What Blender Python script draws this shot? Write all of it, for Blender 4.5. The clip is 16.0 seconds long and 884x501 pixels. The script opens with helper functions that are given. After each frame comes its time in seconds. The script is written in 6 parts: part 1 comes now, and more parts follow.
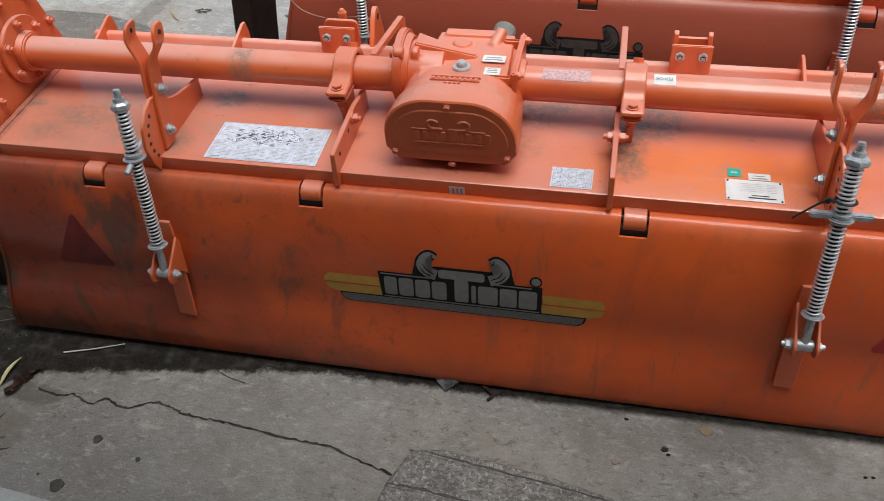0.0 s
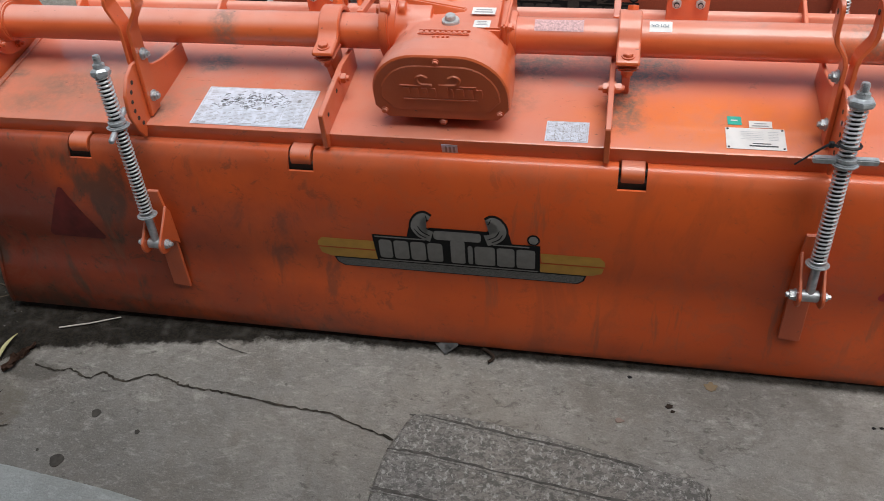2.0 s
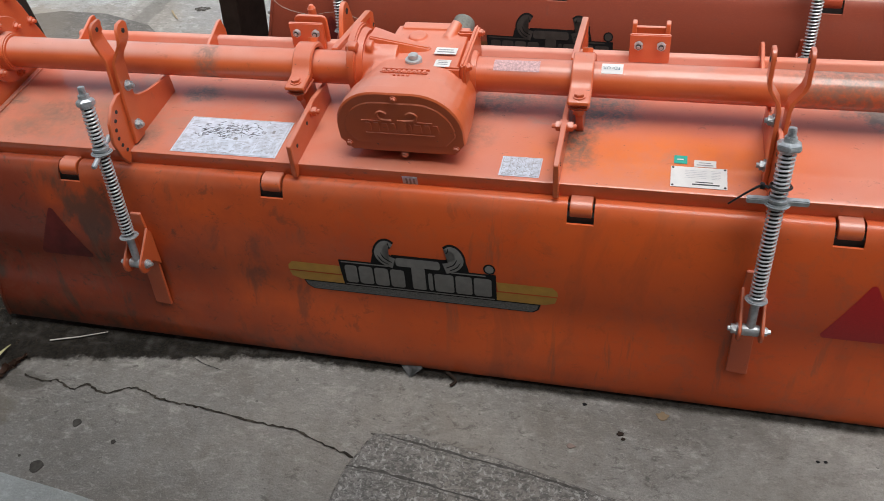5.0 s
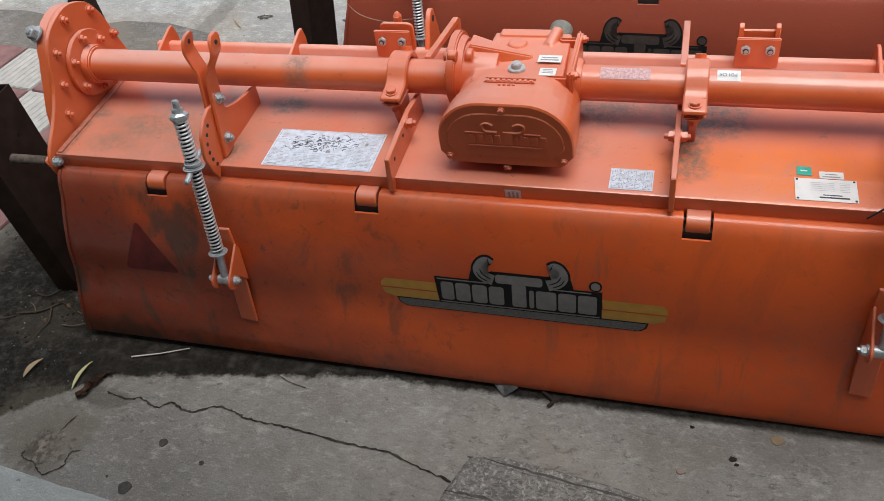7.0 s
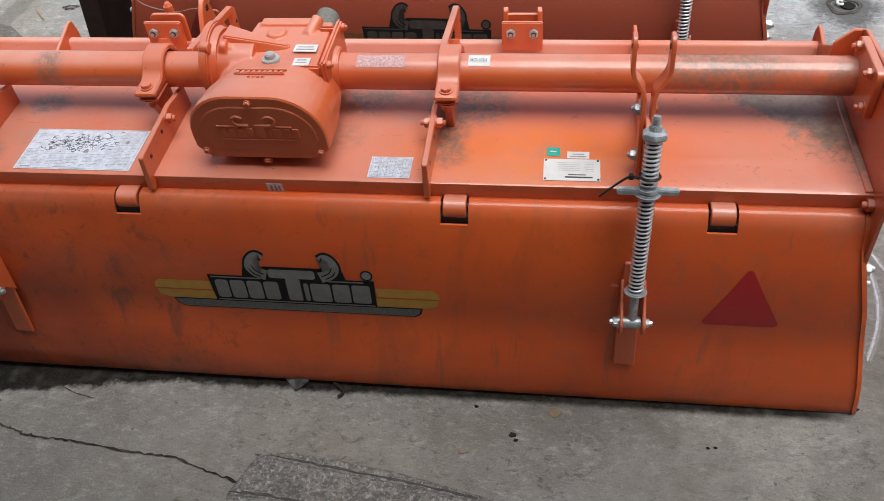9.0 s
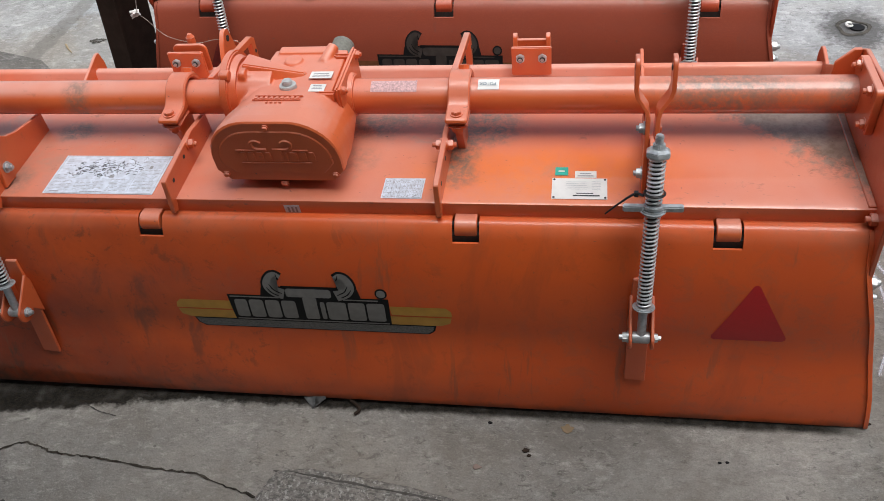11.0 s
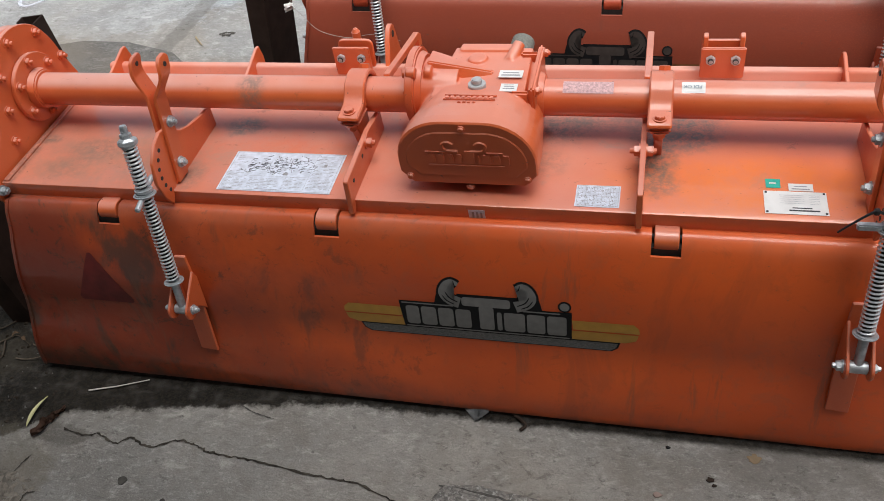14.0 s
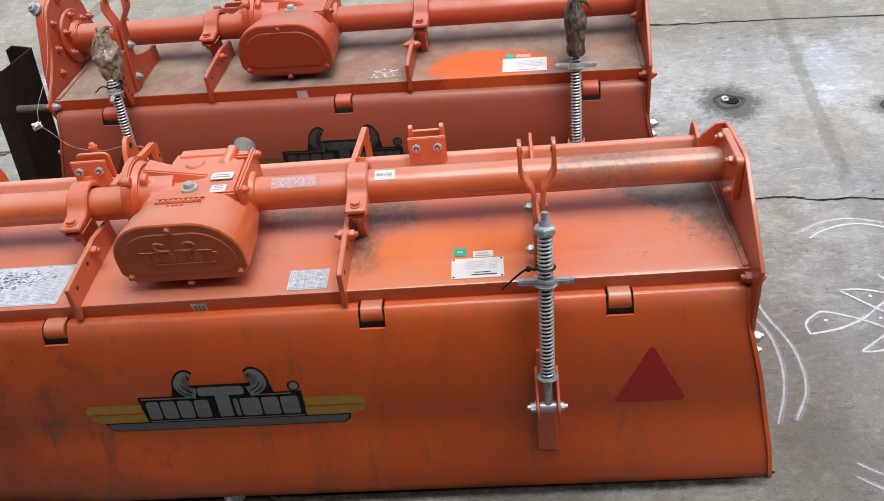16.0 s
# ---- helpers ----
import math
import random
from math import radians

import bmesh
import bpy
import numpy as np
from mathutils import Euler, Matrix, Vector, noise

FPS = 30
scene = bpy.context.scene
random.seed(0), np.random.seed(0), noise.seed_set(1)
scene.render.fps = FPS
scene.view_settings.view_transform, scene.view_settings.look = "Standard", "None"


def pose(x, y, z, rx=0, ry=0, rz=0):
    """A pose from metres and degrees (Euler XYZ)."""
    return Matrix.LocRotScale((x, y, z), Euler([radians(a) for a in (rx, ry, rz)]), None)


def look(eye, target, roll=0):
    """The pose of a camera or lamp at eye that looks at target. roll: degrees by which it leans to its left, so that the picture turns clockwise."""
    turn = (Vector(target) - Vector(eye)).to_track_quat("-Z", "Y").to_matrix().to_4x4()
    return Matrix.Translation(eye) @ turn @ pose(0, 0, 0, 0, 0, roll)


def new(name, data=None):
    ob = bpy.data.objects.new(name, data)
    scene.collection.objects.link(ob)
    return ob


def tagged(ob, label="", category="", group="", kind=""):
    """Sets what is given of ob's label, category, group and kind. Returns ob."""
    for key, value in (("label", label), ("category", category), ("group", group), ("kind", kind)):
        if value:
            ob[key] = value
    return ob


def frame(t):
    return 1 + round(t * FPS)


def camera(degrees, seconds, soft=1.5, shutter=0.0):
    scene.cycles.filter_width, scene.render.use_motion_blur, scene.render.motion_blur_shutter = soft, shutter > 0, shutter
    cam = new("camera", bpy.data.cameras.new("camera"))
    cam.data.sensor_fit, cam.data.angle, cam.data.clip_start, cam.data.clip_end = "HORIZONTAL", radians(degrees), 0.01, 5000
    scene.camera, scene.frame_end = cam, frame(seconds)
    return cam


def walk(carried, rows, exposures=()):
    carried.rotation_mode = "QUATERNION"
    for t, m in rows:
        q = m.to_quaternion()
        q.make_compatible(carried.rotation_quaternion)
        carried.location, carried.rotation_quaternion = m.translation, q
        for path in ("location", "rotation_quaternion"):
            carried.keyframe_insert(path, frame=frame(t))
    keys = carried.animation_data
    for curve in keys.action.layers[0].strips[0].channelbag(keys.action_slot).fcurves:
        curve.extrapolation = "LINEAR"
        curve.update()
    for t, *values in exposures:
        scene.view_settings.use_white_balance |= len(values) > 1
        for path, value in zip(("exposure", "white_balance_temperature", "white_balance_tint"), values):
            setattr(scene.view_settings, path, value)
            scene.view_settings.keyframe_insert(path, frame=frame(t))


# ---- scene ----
cam = camera(57.1, 16.0, soft=0.2, shutter=0.12)
PATH = [
    (0, (0.277, -1.104, 1.516), (-0.098, 0.295, 0.136), -5.0),
    (0.5, (0.22, -1.128, 1.512), (-0.233, 0.262, 0.148), -4.2),
    (1, (0.226, -1.124, 1.526), (-0.26, 0.253, 0.16), -5.4),
    (1.5, (0.262, -1.095, 1.503), (-0.194, 0.274, 0.118), -7.2),
    (2, (0.293, -1.088, 1.476), (-0.09, 0.256, 0.045), -7.4),
    (2.5, (0.433, -1.07, 1.466), (0.161, 0.274, 0.01), -8.6),
    (3, (0.639, -1.05, 1.49), (0.532, 0.332, 0.048), -7.7),
    (3.5, (0.705, -1.053, 1.498), (0.659, 0.364, 0.086), -6.6),
    (4, (0.624, -1.079, 1.499), (0.42, 0.346, 0.11), -7.8),
    (4.5, (0.541, -1.098, 1.509), (0.153, 0.293, 0.126), -8.4),
    (5, (0.449, -1.105, 1.522), (-0.01, 0.265, 0.139), -7.8),
    (5.2, (0.418, -1.092, 1.522), (-0.063, 0.258, 0.127), -7.8),
    (7.3, (0.289, -1.065, 1.508), (-0.242, 0.3, 0.145), -10.1),
    (7.5, (0.296, -1.055, 1.505), (-0.209, 0.324, 0.148), -9.9),
    (8, (0.333, -1.026, 1.487), (-0.087, 0.36, 0.108), -9.0),
    (8.5, (0.434, -1.009, 1.481), (0.096, 0.369, 0.071), -7.5),
    (9, (0.535, -1.008, 1.489), (0.253, 0.367, 0.064), -6.4),
    (9.2, (0.575, -1.008, 1.486), (0.292, 0.366, 0.061), -6.5),
    (11.3, (0.55, -1.05, 1.507), (0.207, 0.37, 0.141), -8.3),
    (11.5, (0.54, -1.05, 1.508), (0.188, 0.37, 0.144), -8.3),
    (12, (0.489, -1.06, 1.511), (0.106, 0.357, 0.153), -8.7),
    (12.5, (0.428, -1.066, 1.513), (0.009, 0.344, 0.158), -9.1),
    (13, (0.347, -1.047, 1.508), (-0.137, 0.346, 0.156), -10.0),
    (13.5, (0.319, -1.029, 1.507), (-0.178, 0.361, 0.157), -10.2),
    (14, (0.305, -1.013, 1.489), (-0.18, 0.373, 0.13), -10.1),
    (14.5, (0.307, -1.032, 1.499), (-0.091, 0.36, 0.119), -8.8),
    (15, (0.372, -1.029, 1.506), (0.133, 0.399, 0.126), -7.7),
    (15.5, (0.497, -1.045, 1.531), (0.326, 0.445, 0.208), -8.7),
    (16, (0.62, -1.083, 1.532), (0.456, 0.484, 0.299), -7.5),
]
SKY, SUN = 0.096, 1.65
walk(cam, [(t, look(eye, target, roll)) for t, eye, target, roll in PATH],
     exposures=[(0.0, 0.88), (2.0, 0.93), (3.0, 0.95), (4.0, 0.93), (5.0, 0.88), (14.5, 0.86), (15.5, 0.87), (16.0, 0.94)])

# ---- light: an overcast sky, high and soft ----
world = bpy.data.worlds.new("world")
scene.world = world
world.use_nodes = True
wn, wl = world.node_tree.nodes, world.node_tree.links
sky = wn.new("ShaderNodeTexSky")
sky.sky_type, sky.sun_disc = "NISHITA", False
sky.sun_elevation, sky.sun_rotation = radians(62), radians(160)
sky.air_density, sky.dust_density = 1.0, 4.0
bg = wn["Background"]
grey = wn.new("ShaderNodeHueSaturation")  # cloud cover takes most of the blue out of the sky
grey.inputs["Saturation"].default_value = 0.50
wl.new(sky.outputs["Color"], grey.inputs["Color"])
wl.new(grey.outputs["Color"], bg.inputs["Color"])
bg.inputs["Strength"].default_value = SKY
sun = new("sun", bpy.data.lights.new("sun", "SUN"))
sun.data.energy, sun.data.angle, sun.data.color = SUN, radians(45), (1.0, 0.98, 0.955)
sun.matrix_world = look((1.7, -0.2, 8), (0, 0.6, 0))


# ---- materials ----
class Nodes:
    """A material under construction; colours and masks are passed on as sockets."""

    def __init__(self, name):
        self.mat = bpy.data.materials.new(name)
        self.mat.use_nodes = True
        self.n, self.l = self.mat.node_tree.nodes, self.mat.node_tree.links
        self.bsdf = self.n["Principled BSDF"]
        self.pos = self.n.new("ShaderNodeTexCoord").outputs["Object"]

    def put(self, sock, value):
        if isinstance(value, bpy.types.NodeSocket):
            self.l.new(value, sock)
        elif isinstance(value, tuple) and len(value) == 3 and sock.type == "RGBA":
            sock.default_value = (*value, 1)
        else:
            sock.default_value = value

    def noise(self, scale, detail=4.0, rough=0.55, warp=0.0, pos=None, stretch=None):
        p = pos or self.pos
        if stretch:
            m = self.n.new("ShaderNodeMapping")
            m.inputs["Scale"].default_value = stretch
            self.l.new(p, m.inputs["Vector"])
            p = m.outputs["Vector"]
        t = self.n.new("ShaderNodeTexNoise")
        self.l.new(p, t.inputs["Vector"])
        t.inputs["Scale"].default_value, t.inputs["Detail"].default_value = scale, detail
        t.inputs["Roughness"].default_value, t.inputs["Distortion"].default_value = rough, warp
        return t.outputs["Fac"]

    def ramp(self, value, lo, hi, a=0.0, b=1.0):
        r = self.n.new("ShaderNodeMapRange")
        r.interpolation_type = "SMOOTHSTEP"
        self.put(r.inputs["Value"], value)
        for key, v in (("From Min", lo), ("From Max", hi), ("To Min", a), ("To Max", b)):
            r.inputs[key].default_value = v
        return r.outputs["Result"]

    def math(self, op, a, b=0.0):
        m = self.n.new("ShaderNodeMath")
        m.operation = op
        self.put(m.inputs[0], a)
        self.put(m.inputs[1], b)
        return m.outputs[0]

    def xyz(self):
        s = self.n.new("ShaderNodeSeparateXYZ")
        self.l.new(self.pos, s.inputs[0])
        return s.outputs

    def spot(self, x, y, rx, ry, wobble=0.5, scale=9.0, hard=0.35, fine=0.0):
        """A ragged patch round (x, y)."""
        o = self.xyz()
        dx = self.math("DIVIDE", self.math("SUBTRACT", o[0], x), rx)
        dy = self.math("DIVIDE", self.math("SUBTRACT", o[1], y), ry)
        d = self.math("SQRT", self.math("ADD", self.math("MULTIPLY", dx, dx), self.math("MULTIPLY", dy, dy)))
        d = self.math("ADD", d, self.math("MULTIPLY", self.math("SUBTRACT", self.noise(scale, 6, 0.65), 0.5), wobble * 2))
        if fine:
            d = self.math("ADD", d, self.math("MULTIPLY", self.math("SUBTRACT", self.noise(55, 4, 0.7), 0.5), fine * 2))
        return self.ramp(d, 1 - hard, 1 + hard, 1, 0)

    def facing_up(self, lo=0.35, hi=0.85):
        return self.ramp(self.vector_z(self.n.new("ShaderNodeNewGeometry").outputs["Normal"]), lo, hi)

    def vector_z(self, v):
        s = self.n.new("ShaderNodeSeparateXYZ")
        self.l.new(v, s.inputs[0])
        return s.outputs[2]

    def mix(self, fac, a, b, blend="MIX"):
        m = self.n.new("ShaderNodeMix")
        m.data_type, m.blend_type = "RGBA", blend
        self.put(m.inputs[0], fac)
        self.put(m.inputs[6], a)
        self.put(m.inputs[7], b)
        return m.outputs[2]

    def bump(self, height, strength=0.3, distance=0.002):
        b = self.n.new("ShaderNodeBump")
        b.inputs["Strength"].default_value, b.inputs["Distance"].default_value = strength, distance
        self.l.new(height, b.inputs["Height"])
        self.l.new(b.outputs["Normal"], self.bsdf.inputs["Normal"])

    def done(self, color, rough=0.5, metal=0.0, coat=0.0):
        self.put(self.bsdf.inputs["Base Color"], color)
        self.put(self.bsdf.inputs["Roughness"], rough)
        self.bsdf.inputs["Metallic"].default_value = metal
        self.bsdf.inputs["Coat Weight"].default_value = coat
        self.bsdf.inputs["Coat Roughness"].default_value = 0.09
        if coat:
            self.bsdf.inputs["Specular IOR Level"].default_value = 0.35
        if isinstance(rough, float) and rough >= 0.7:
            self.bsdf.inputs["Specular IOR Level"].default_value = 0.15
        return self.mat


ORANGE, ORANGE_DEEP = (0.68, 0.132, 0.034), (0.59, 0.098, 0.026)
DUST, GRIME, PALE_DUST_SHEEN = (0.30, 0.265, 0.225), (0.085, 0.075, 0.062), (0.66, 0.50, 0.45)


def paint(name, dust=0.25, grime=0.0, base=ORANGE, spots=(), film=0.20, rough=0.42, coat=0.60, corner=False, clinging=0.06):
    m = Nodes(name)
    c = m.mix(m.ramp(m.noise(3.1, 3), 0.35, 0.7), base, ORANGE_DEEP if base == ORANGE else base)
    c = m.mix(m.ramp(m.noise(420, 2), 0.45, 0.75, 0, 0.10), c, (0.80, 0.22, 0.08))
    # tops tinted pale: dust, and sky sheen put into the colour
    upward = m.math("ADD", m.math("MULTIPLY", m.facing_up(0.42, 0.84), 1 - clinging), clinging)
    c = m.mix(m.math("MULTIPLY", m.ramp(m.noise(2.0, 5, 0.6), 0.25, 0.75, 0.7 * film, film * 1.9), upward), c, PALE_DUST_SHEEN)
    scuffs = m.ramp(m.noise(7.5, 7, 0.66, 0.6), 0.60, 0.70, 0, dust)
    c = m.mix(m.math("MULTIPLY", scuffs, upward), c, DUST)
    streaks = m.ramp(m.noise(5, 6, 0.7, 0.3, stretch=(4, 4, 0.7)), 0.60, 0.72, 0, grime)
    c = m.mix(streaks, c, GRIME)
    for x, y, rx, ry, amount, tint in spots:
        if tint[0] > 0.22:
            mottle = m.ramp(m.noise(17, 7, 0.76), 0.34, 0.64, 0.45, 1.15)
            c = m.mix(m.math("MULTIPLY", m.math("MULTIPLY", m.spot(x, y, rx, ry, 0.5, 6.0, 0.7), mottle), m.math("MULTIPLY", m.facing_up(), amount)), c, tint)
            continue
        c = m.mix(m.math("MULTIPLY", m.spot(x, y, rx, ry, 0.55, 9.0, 0.60, 0.40), m.math("MULTIPLY", m.ramp(m.noise(60, 7, 0.78), 0.34, 0.62, 0.15, 1), amount)), c, tint)
    if corner:
        # grey dust lying in the corner under the tube's end
        o = m.xyz()
        d = m.math("ADD", m.math("SUBTRACT", o[0], 0.80), m.math("MULTIPLY", m.math("SUBTRACT", o[1], 0.40), 0.92))
        d = m.math("ADD", d, m.math("MULTIPLY", m.math("SUBTRACT", m.noise(9, 6, 0.65), 0.5), 0.20))
        grain = m.math("ADD", m.ramp(d, -0.02, 0.16), m.math("MULTIPLY", m.math("SUBTRACT", m.noise(52, 7, 0.75, 0.3), 0.5), 1.7))
        c = m.mix(m.math("MULTIPLY", m.math("MULTIPLY", m.ramp(d, -0.06, 0.09), m.ramp(grain, 0.12, 0.62)), m.math("MULTIPLY", m.facing_up(), 0.88)), c,
                  m.mix(m.ramp(m.noise(30, 6, 0.7), 0.35, 0.65), (0.145, 0.125, 0.098), (0.27, 0.235, 0.195)))
    scratches = m.ramp(m.noise(22, 6, 0.7, 1.2, stretch=(0.7, 2.2, 1)), 0.66, 0.72, 0, min(1.0, dust * 2.2))
    c = m.mix(scratches, c, (0.11, 0.10, 0.085))
    specks = m.ramp(m.noise(95, 3, 0.6, 0.5), 0.70, 0.74, 0, 0.75)
    c = m.mix(specks, c, GRIME)
    rubbed = m.ramp(m.noise(19, 8, 0.8, 0.4, stretch=(0.8, 1.4, 1)), 0.60, 0.66, 0, min(1.0, dust * 1.2))
    c = m.mix(rubbed, c, (0.20, 0.085, 0.050))
    m.bump(m.math("ADD", m.noise(260, 3), m.math("MULTIPLY", m.noise(11, 3), 2.0)), 0.10, 0.0012)
    return m.done(c, m.ramp(m.noise(14, 5), 0.3, 0.75, rough - 0.10, rough + 0.10), 0.0, coat)


GREY_SCUM = (0.160, 0.142, 0.115)
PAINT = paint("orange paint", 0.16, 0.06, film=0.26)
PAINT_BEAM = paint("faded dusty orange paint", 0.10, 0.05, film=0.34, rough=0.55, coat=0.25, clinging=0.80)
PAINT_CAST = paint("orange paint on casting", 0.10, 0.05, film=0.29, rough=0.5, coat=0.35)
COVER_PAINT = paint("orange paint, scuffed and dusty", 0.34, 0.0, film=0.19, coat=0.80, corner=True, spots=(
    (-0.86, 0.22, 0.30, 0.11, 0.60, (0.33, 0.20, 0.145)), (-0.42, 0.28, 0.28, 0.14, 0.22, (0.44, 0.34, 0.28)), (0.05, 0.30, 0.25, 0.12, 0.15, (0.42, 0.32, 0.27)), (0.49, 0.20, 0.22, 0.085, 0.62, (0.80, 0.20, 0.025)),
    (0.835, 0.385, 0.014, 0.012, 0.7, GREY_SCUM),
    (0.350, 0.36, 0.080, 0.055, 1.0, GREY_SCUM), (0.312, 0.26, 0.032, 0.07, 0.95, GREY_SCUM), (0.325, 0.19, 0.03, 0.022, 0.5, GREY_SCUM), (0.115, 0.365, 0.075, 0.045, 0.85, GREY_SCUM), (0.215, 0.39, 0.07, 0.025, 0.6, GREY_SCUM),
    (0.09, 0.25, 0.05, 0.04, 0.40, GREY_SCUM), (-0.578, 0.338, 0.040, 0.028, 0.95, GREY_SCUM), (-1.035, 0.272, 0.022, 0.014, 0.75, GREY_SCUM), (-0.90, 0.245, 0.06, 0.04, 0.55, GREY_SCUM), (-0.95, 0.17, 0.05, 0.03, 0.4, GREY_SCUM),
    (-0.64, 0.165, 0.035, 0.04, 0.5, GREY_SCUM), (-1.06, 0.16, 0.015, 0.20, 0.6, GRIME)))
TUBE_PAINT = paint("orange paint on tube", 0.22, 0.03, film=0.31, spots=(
    (0.80, 0.335, 0.10, 0.05, 0.80, GREY_SCUM), (0.92, 0.31, 0.07, 0.04, 0.45, GREY_SCUM), (-0.52, 0.31, 0.028, 0.04, 0.7, GREY_SCUM), (1.03, 0.3, 0.03, 0.05, 0.6, GREY_SCUM)))


BROWN_GRIME = (0.085, 0.050, 0.034)


def board_paint():
    """Board paint, with old grime and some painted shade towards its left end."""
    m = Nodes("orange paint, grime and painted shade at one end")
    o = m.xyz()
    c = m.mix(m.ramp(m.noise(2.4, 3), 0.35, 0.7), (0.72, 0.114, 0.018), (0.64, 0.092, 0.015))
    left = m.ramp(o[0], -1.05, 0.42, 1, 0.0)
    # besides grime, this film carries the shade of the board's left half
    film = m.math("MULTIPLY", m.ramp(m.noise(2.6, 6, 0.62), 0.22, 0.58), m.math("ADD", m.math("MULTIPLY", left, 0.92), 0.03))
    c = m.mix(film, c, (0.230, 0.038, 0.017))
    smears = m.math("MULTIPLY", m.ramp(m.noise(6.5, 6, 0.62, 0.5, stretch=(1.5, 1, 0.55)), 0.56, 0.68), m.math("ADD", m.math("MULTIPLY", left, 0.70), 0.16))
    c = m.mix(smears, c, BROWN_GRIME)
    low = m.math("MULTIPLY", m.ramp(o[2], 0.14, 0.0), m.math("MULTIPLY", m.ramp(m.noise(9, 6, 0.65), 0.42, 0.66), m.math("ADD", m.math("MULTIPLY", left, 0.9), 0.06)))
    c = m.mix(low, c, BROWN_GRIME)
    c = m.mix(m.ramp(m.noise(95, 3, 0.6, 0.5), 0.71, 0.75, 0, 0.6), c, GRIME)
    flecks = m.math("MULTIPLY", m.ramp(m.noise(24, 8, 0.8, 0.5), 0.55, 0.64), m.math("ADD", m.math("MULTIPLY", left, 0.60), 0.12))
    c = m.mix(flecks, c, (0.055, 0.036, 0.024))
    rubs = m.math("MULTIPLY", m.ramp(m.noise(9, 5, 0.6, 0.25, stretch=(3.2, 1, 0.42)), 0.60, 0.69), m.ramp(m.noise(3.4, 3), 0.42, 0.58, 0, 0.50))
    c = m.mix(rubs, c, (0.22, 0.085, 0.045))
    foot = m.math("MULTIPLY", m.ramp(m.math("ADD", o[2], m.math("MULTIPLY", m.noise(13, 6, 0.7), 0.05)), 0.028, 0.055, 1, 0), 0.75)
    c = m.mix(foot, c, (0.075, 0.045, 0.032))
    c = m.mix(m.math("MULTIPLY", m.ramp(m.noise(15, 7, 0.74, 0.4), 0.48, 0.62), m.ramp(m.noise(2.2, 3), 0.38, 0.62, 0.04, 0.24)), c, (0.30, 0.115, 0.065))
    haze = m.math("MULTIPLY", m.facing_up(0.24, 0.55), m.ramp(m.noise(3.3, 6, 0.65), 0.28, 0.70, 0.06, 0.26))
    c = m.mix(haze, c, (0.40, 0.24, 0.17))
    m.bump(m.math("ADD", m.noise(240, 3), m.math("MULTIPLY", m.noise(8, 3), 2.5)), 0.10, 0.0012)
    return m.done(c, m.ramp(m.noise(12, 5), 0.3, 0.75, 0.36, 0.52), 0.0, 0.40)


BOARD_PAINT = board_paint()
DUSTY = paint("orange paint under a coat of dust", 0.40, 0.12, film=0.20, base=(0.40, 0.053, 0.016), rough=0.58, coat=0.2)
DUSTY_BOARD = paint("brown-red paint under old dust", 0.12, 0.35, film=0.06, base=(0.255, 0.052, 0.027), rough=0.55, coat=0.2)


def dusty_cover():
    """Cover paint under brown dust, with one wiped patch beside the plate."""
    m = Nodes("orange paint under brown dust")
    dust = m.math("MULTIPLY", m.ramp(m.noise(5, 7, 0.66), 0.22, 0.62, 0.62, 0.98), m.facing_up())
    c = m.mix(dust, (0.42, 0.056, 0.013), m.mix(m.ramp(m.noise(12, 6, 0.7), 0.35, 0.65), (0.185, 0.142, 0.113), (0.285, 0.228, 0.187)))
    wiped = m.spot(0.43, 0.185, 0.17, 0.085, 0.45, 9.0, 0.12, 0.25)
    c = m.mix(m.math("MULTIPLY", wiped, 0.9), c, (0.62, 0.108, 0.017))
    m.bump(m.noise(300, 3), 0.12, 0.0006)
    return m.done(c, 0.6)


DUSTY_COVER = dusty_cover()


def plain(name, color, rough=0.5, metal=0.0, grain=60, vary=0.18, bump=0.08):
    m = Nodes(name)
    dark = tuple(v * (1 - vary) for v in color)
    c = m.mix(m.ramp(m.noise(grain, 5), 0.3, 0.7), dark, color)
    m.bump(m.noise(grain * 5, 3), bump, 0.0006)
    return m.done(c, rough, metal)


ZINC = plain("zinc-plated steel", (0.58, 0.62, 0.64), 0.28, 0.45, 90, 0.35)
ZINC_DULL = plain("dull zinc", (0.54, 0.58, 0.60), 0.42, 0.55, 90, 0.3)
SPRING_STEEL = plain("galvanised spring wire", (0.74, 0.78, 0.79), 0.30, 0.45, 120, 0.25)
ROD_AND_GAP = plain("dark oily rod and gap filler", (0.030, 0.032, 0.031), 0.6, 0.0, 80, 0.4)
RUST = plain("dark brown rusty steel", (0.043, 0.027, 0.021), 0.72, 0.1, 18, 0.45, 0.3)
PIN_RUST = plain("grey-brown rusty pin", (0.15, 0.12, 0.10), 0.8, 0.2, 90, 0.5, 0.5)
PLUG_GREY = plain("pale grey plug", (0.50, 0.51, 0.51), 0.45, 0.2, 90, 0.2)
CAP_GREY = plain("grey mottled plastic", (0.21, 0.215, 0.19), 0.75, 0.0, 200, 0.3, 0.3)
BLACK = plain("black print", (0.009, 0.009, 0.010), 0.6)
BLACK.node_tree.nodes["Principled BSDF"].inputs["Specular IOR Level"].default_value = 0.2
PRINT_GREY = plain("grey print", (0.21, 0.205, 0.195), 0.45)
PRINT_MESH = plain("hatched grey print", (0.17, 0.17, 0.165), 0.5, 0, 420, 0.6)
YELLOW = plain("yellow print", (0.55, 0.29, 0.045), 0.45, 0, 30)
RED_DECAL = plain("red reflector foil", (0.50, 0.014, 0.016), 0.40, 0, 500, 0.25)
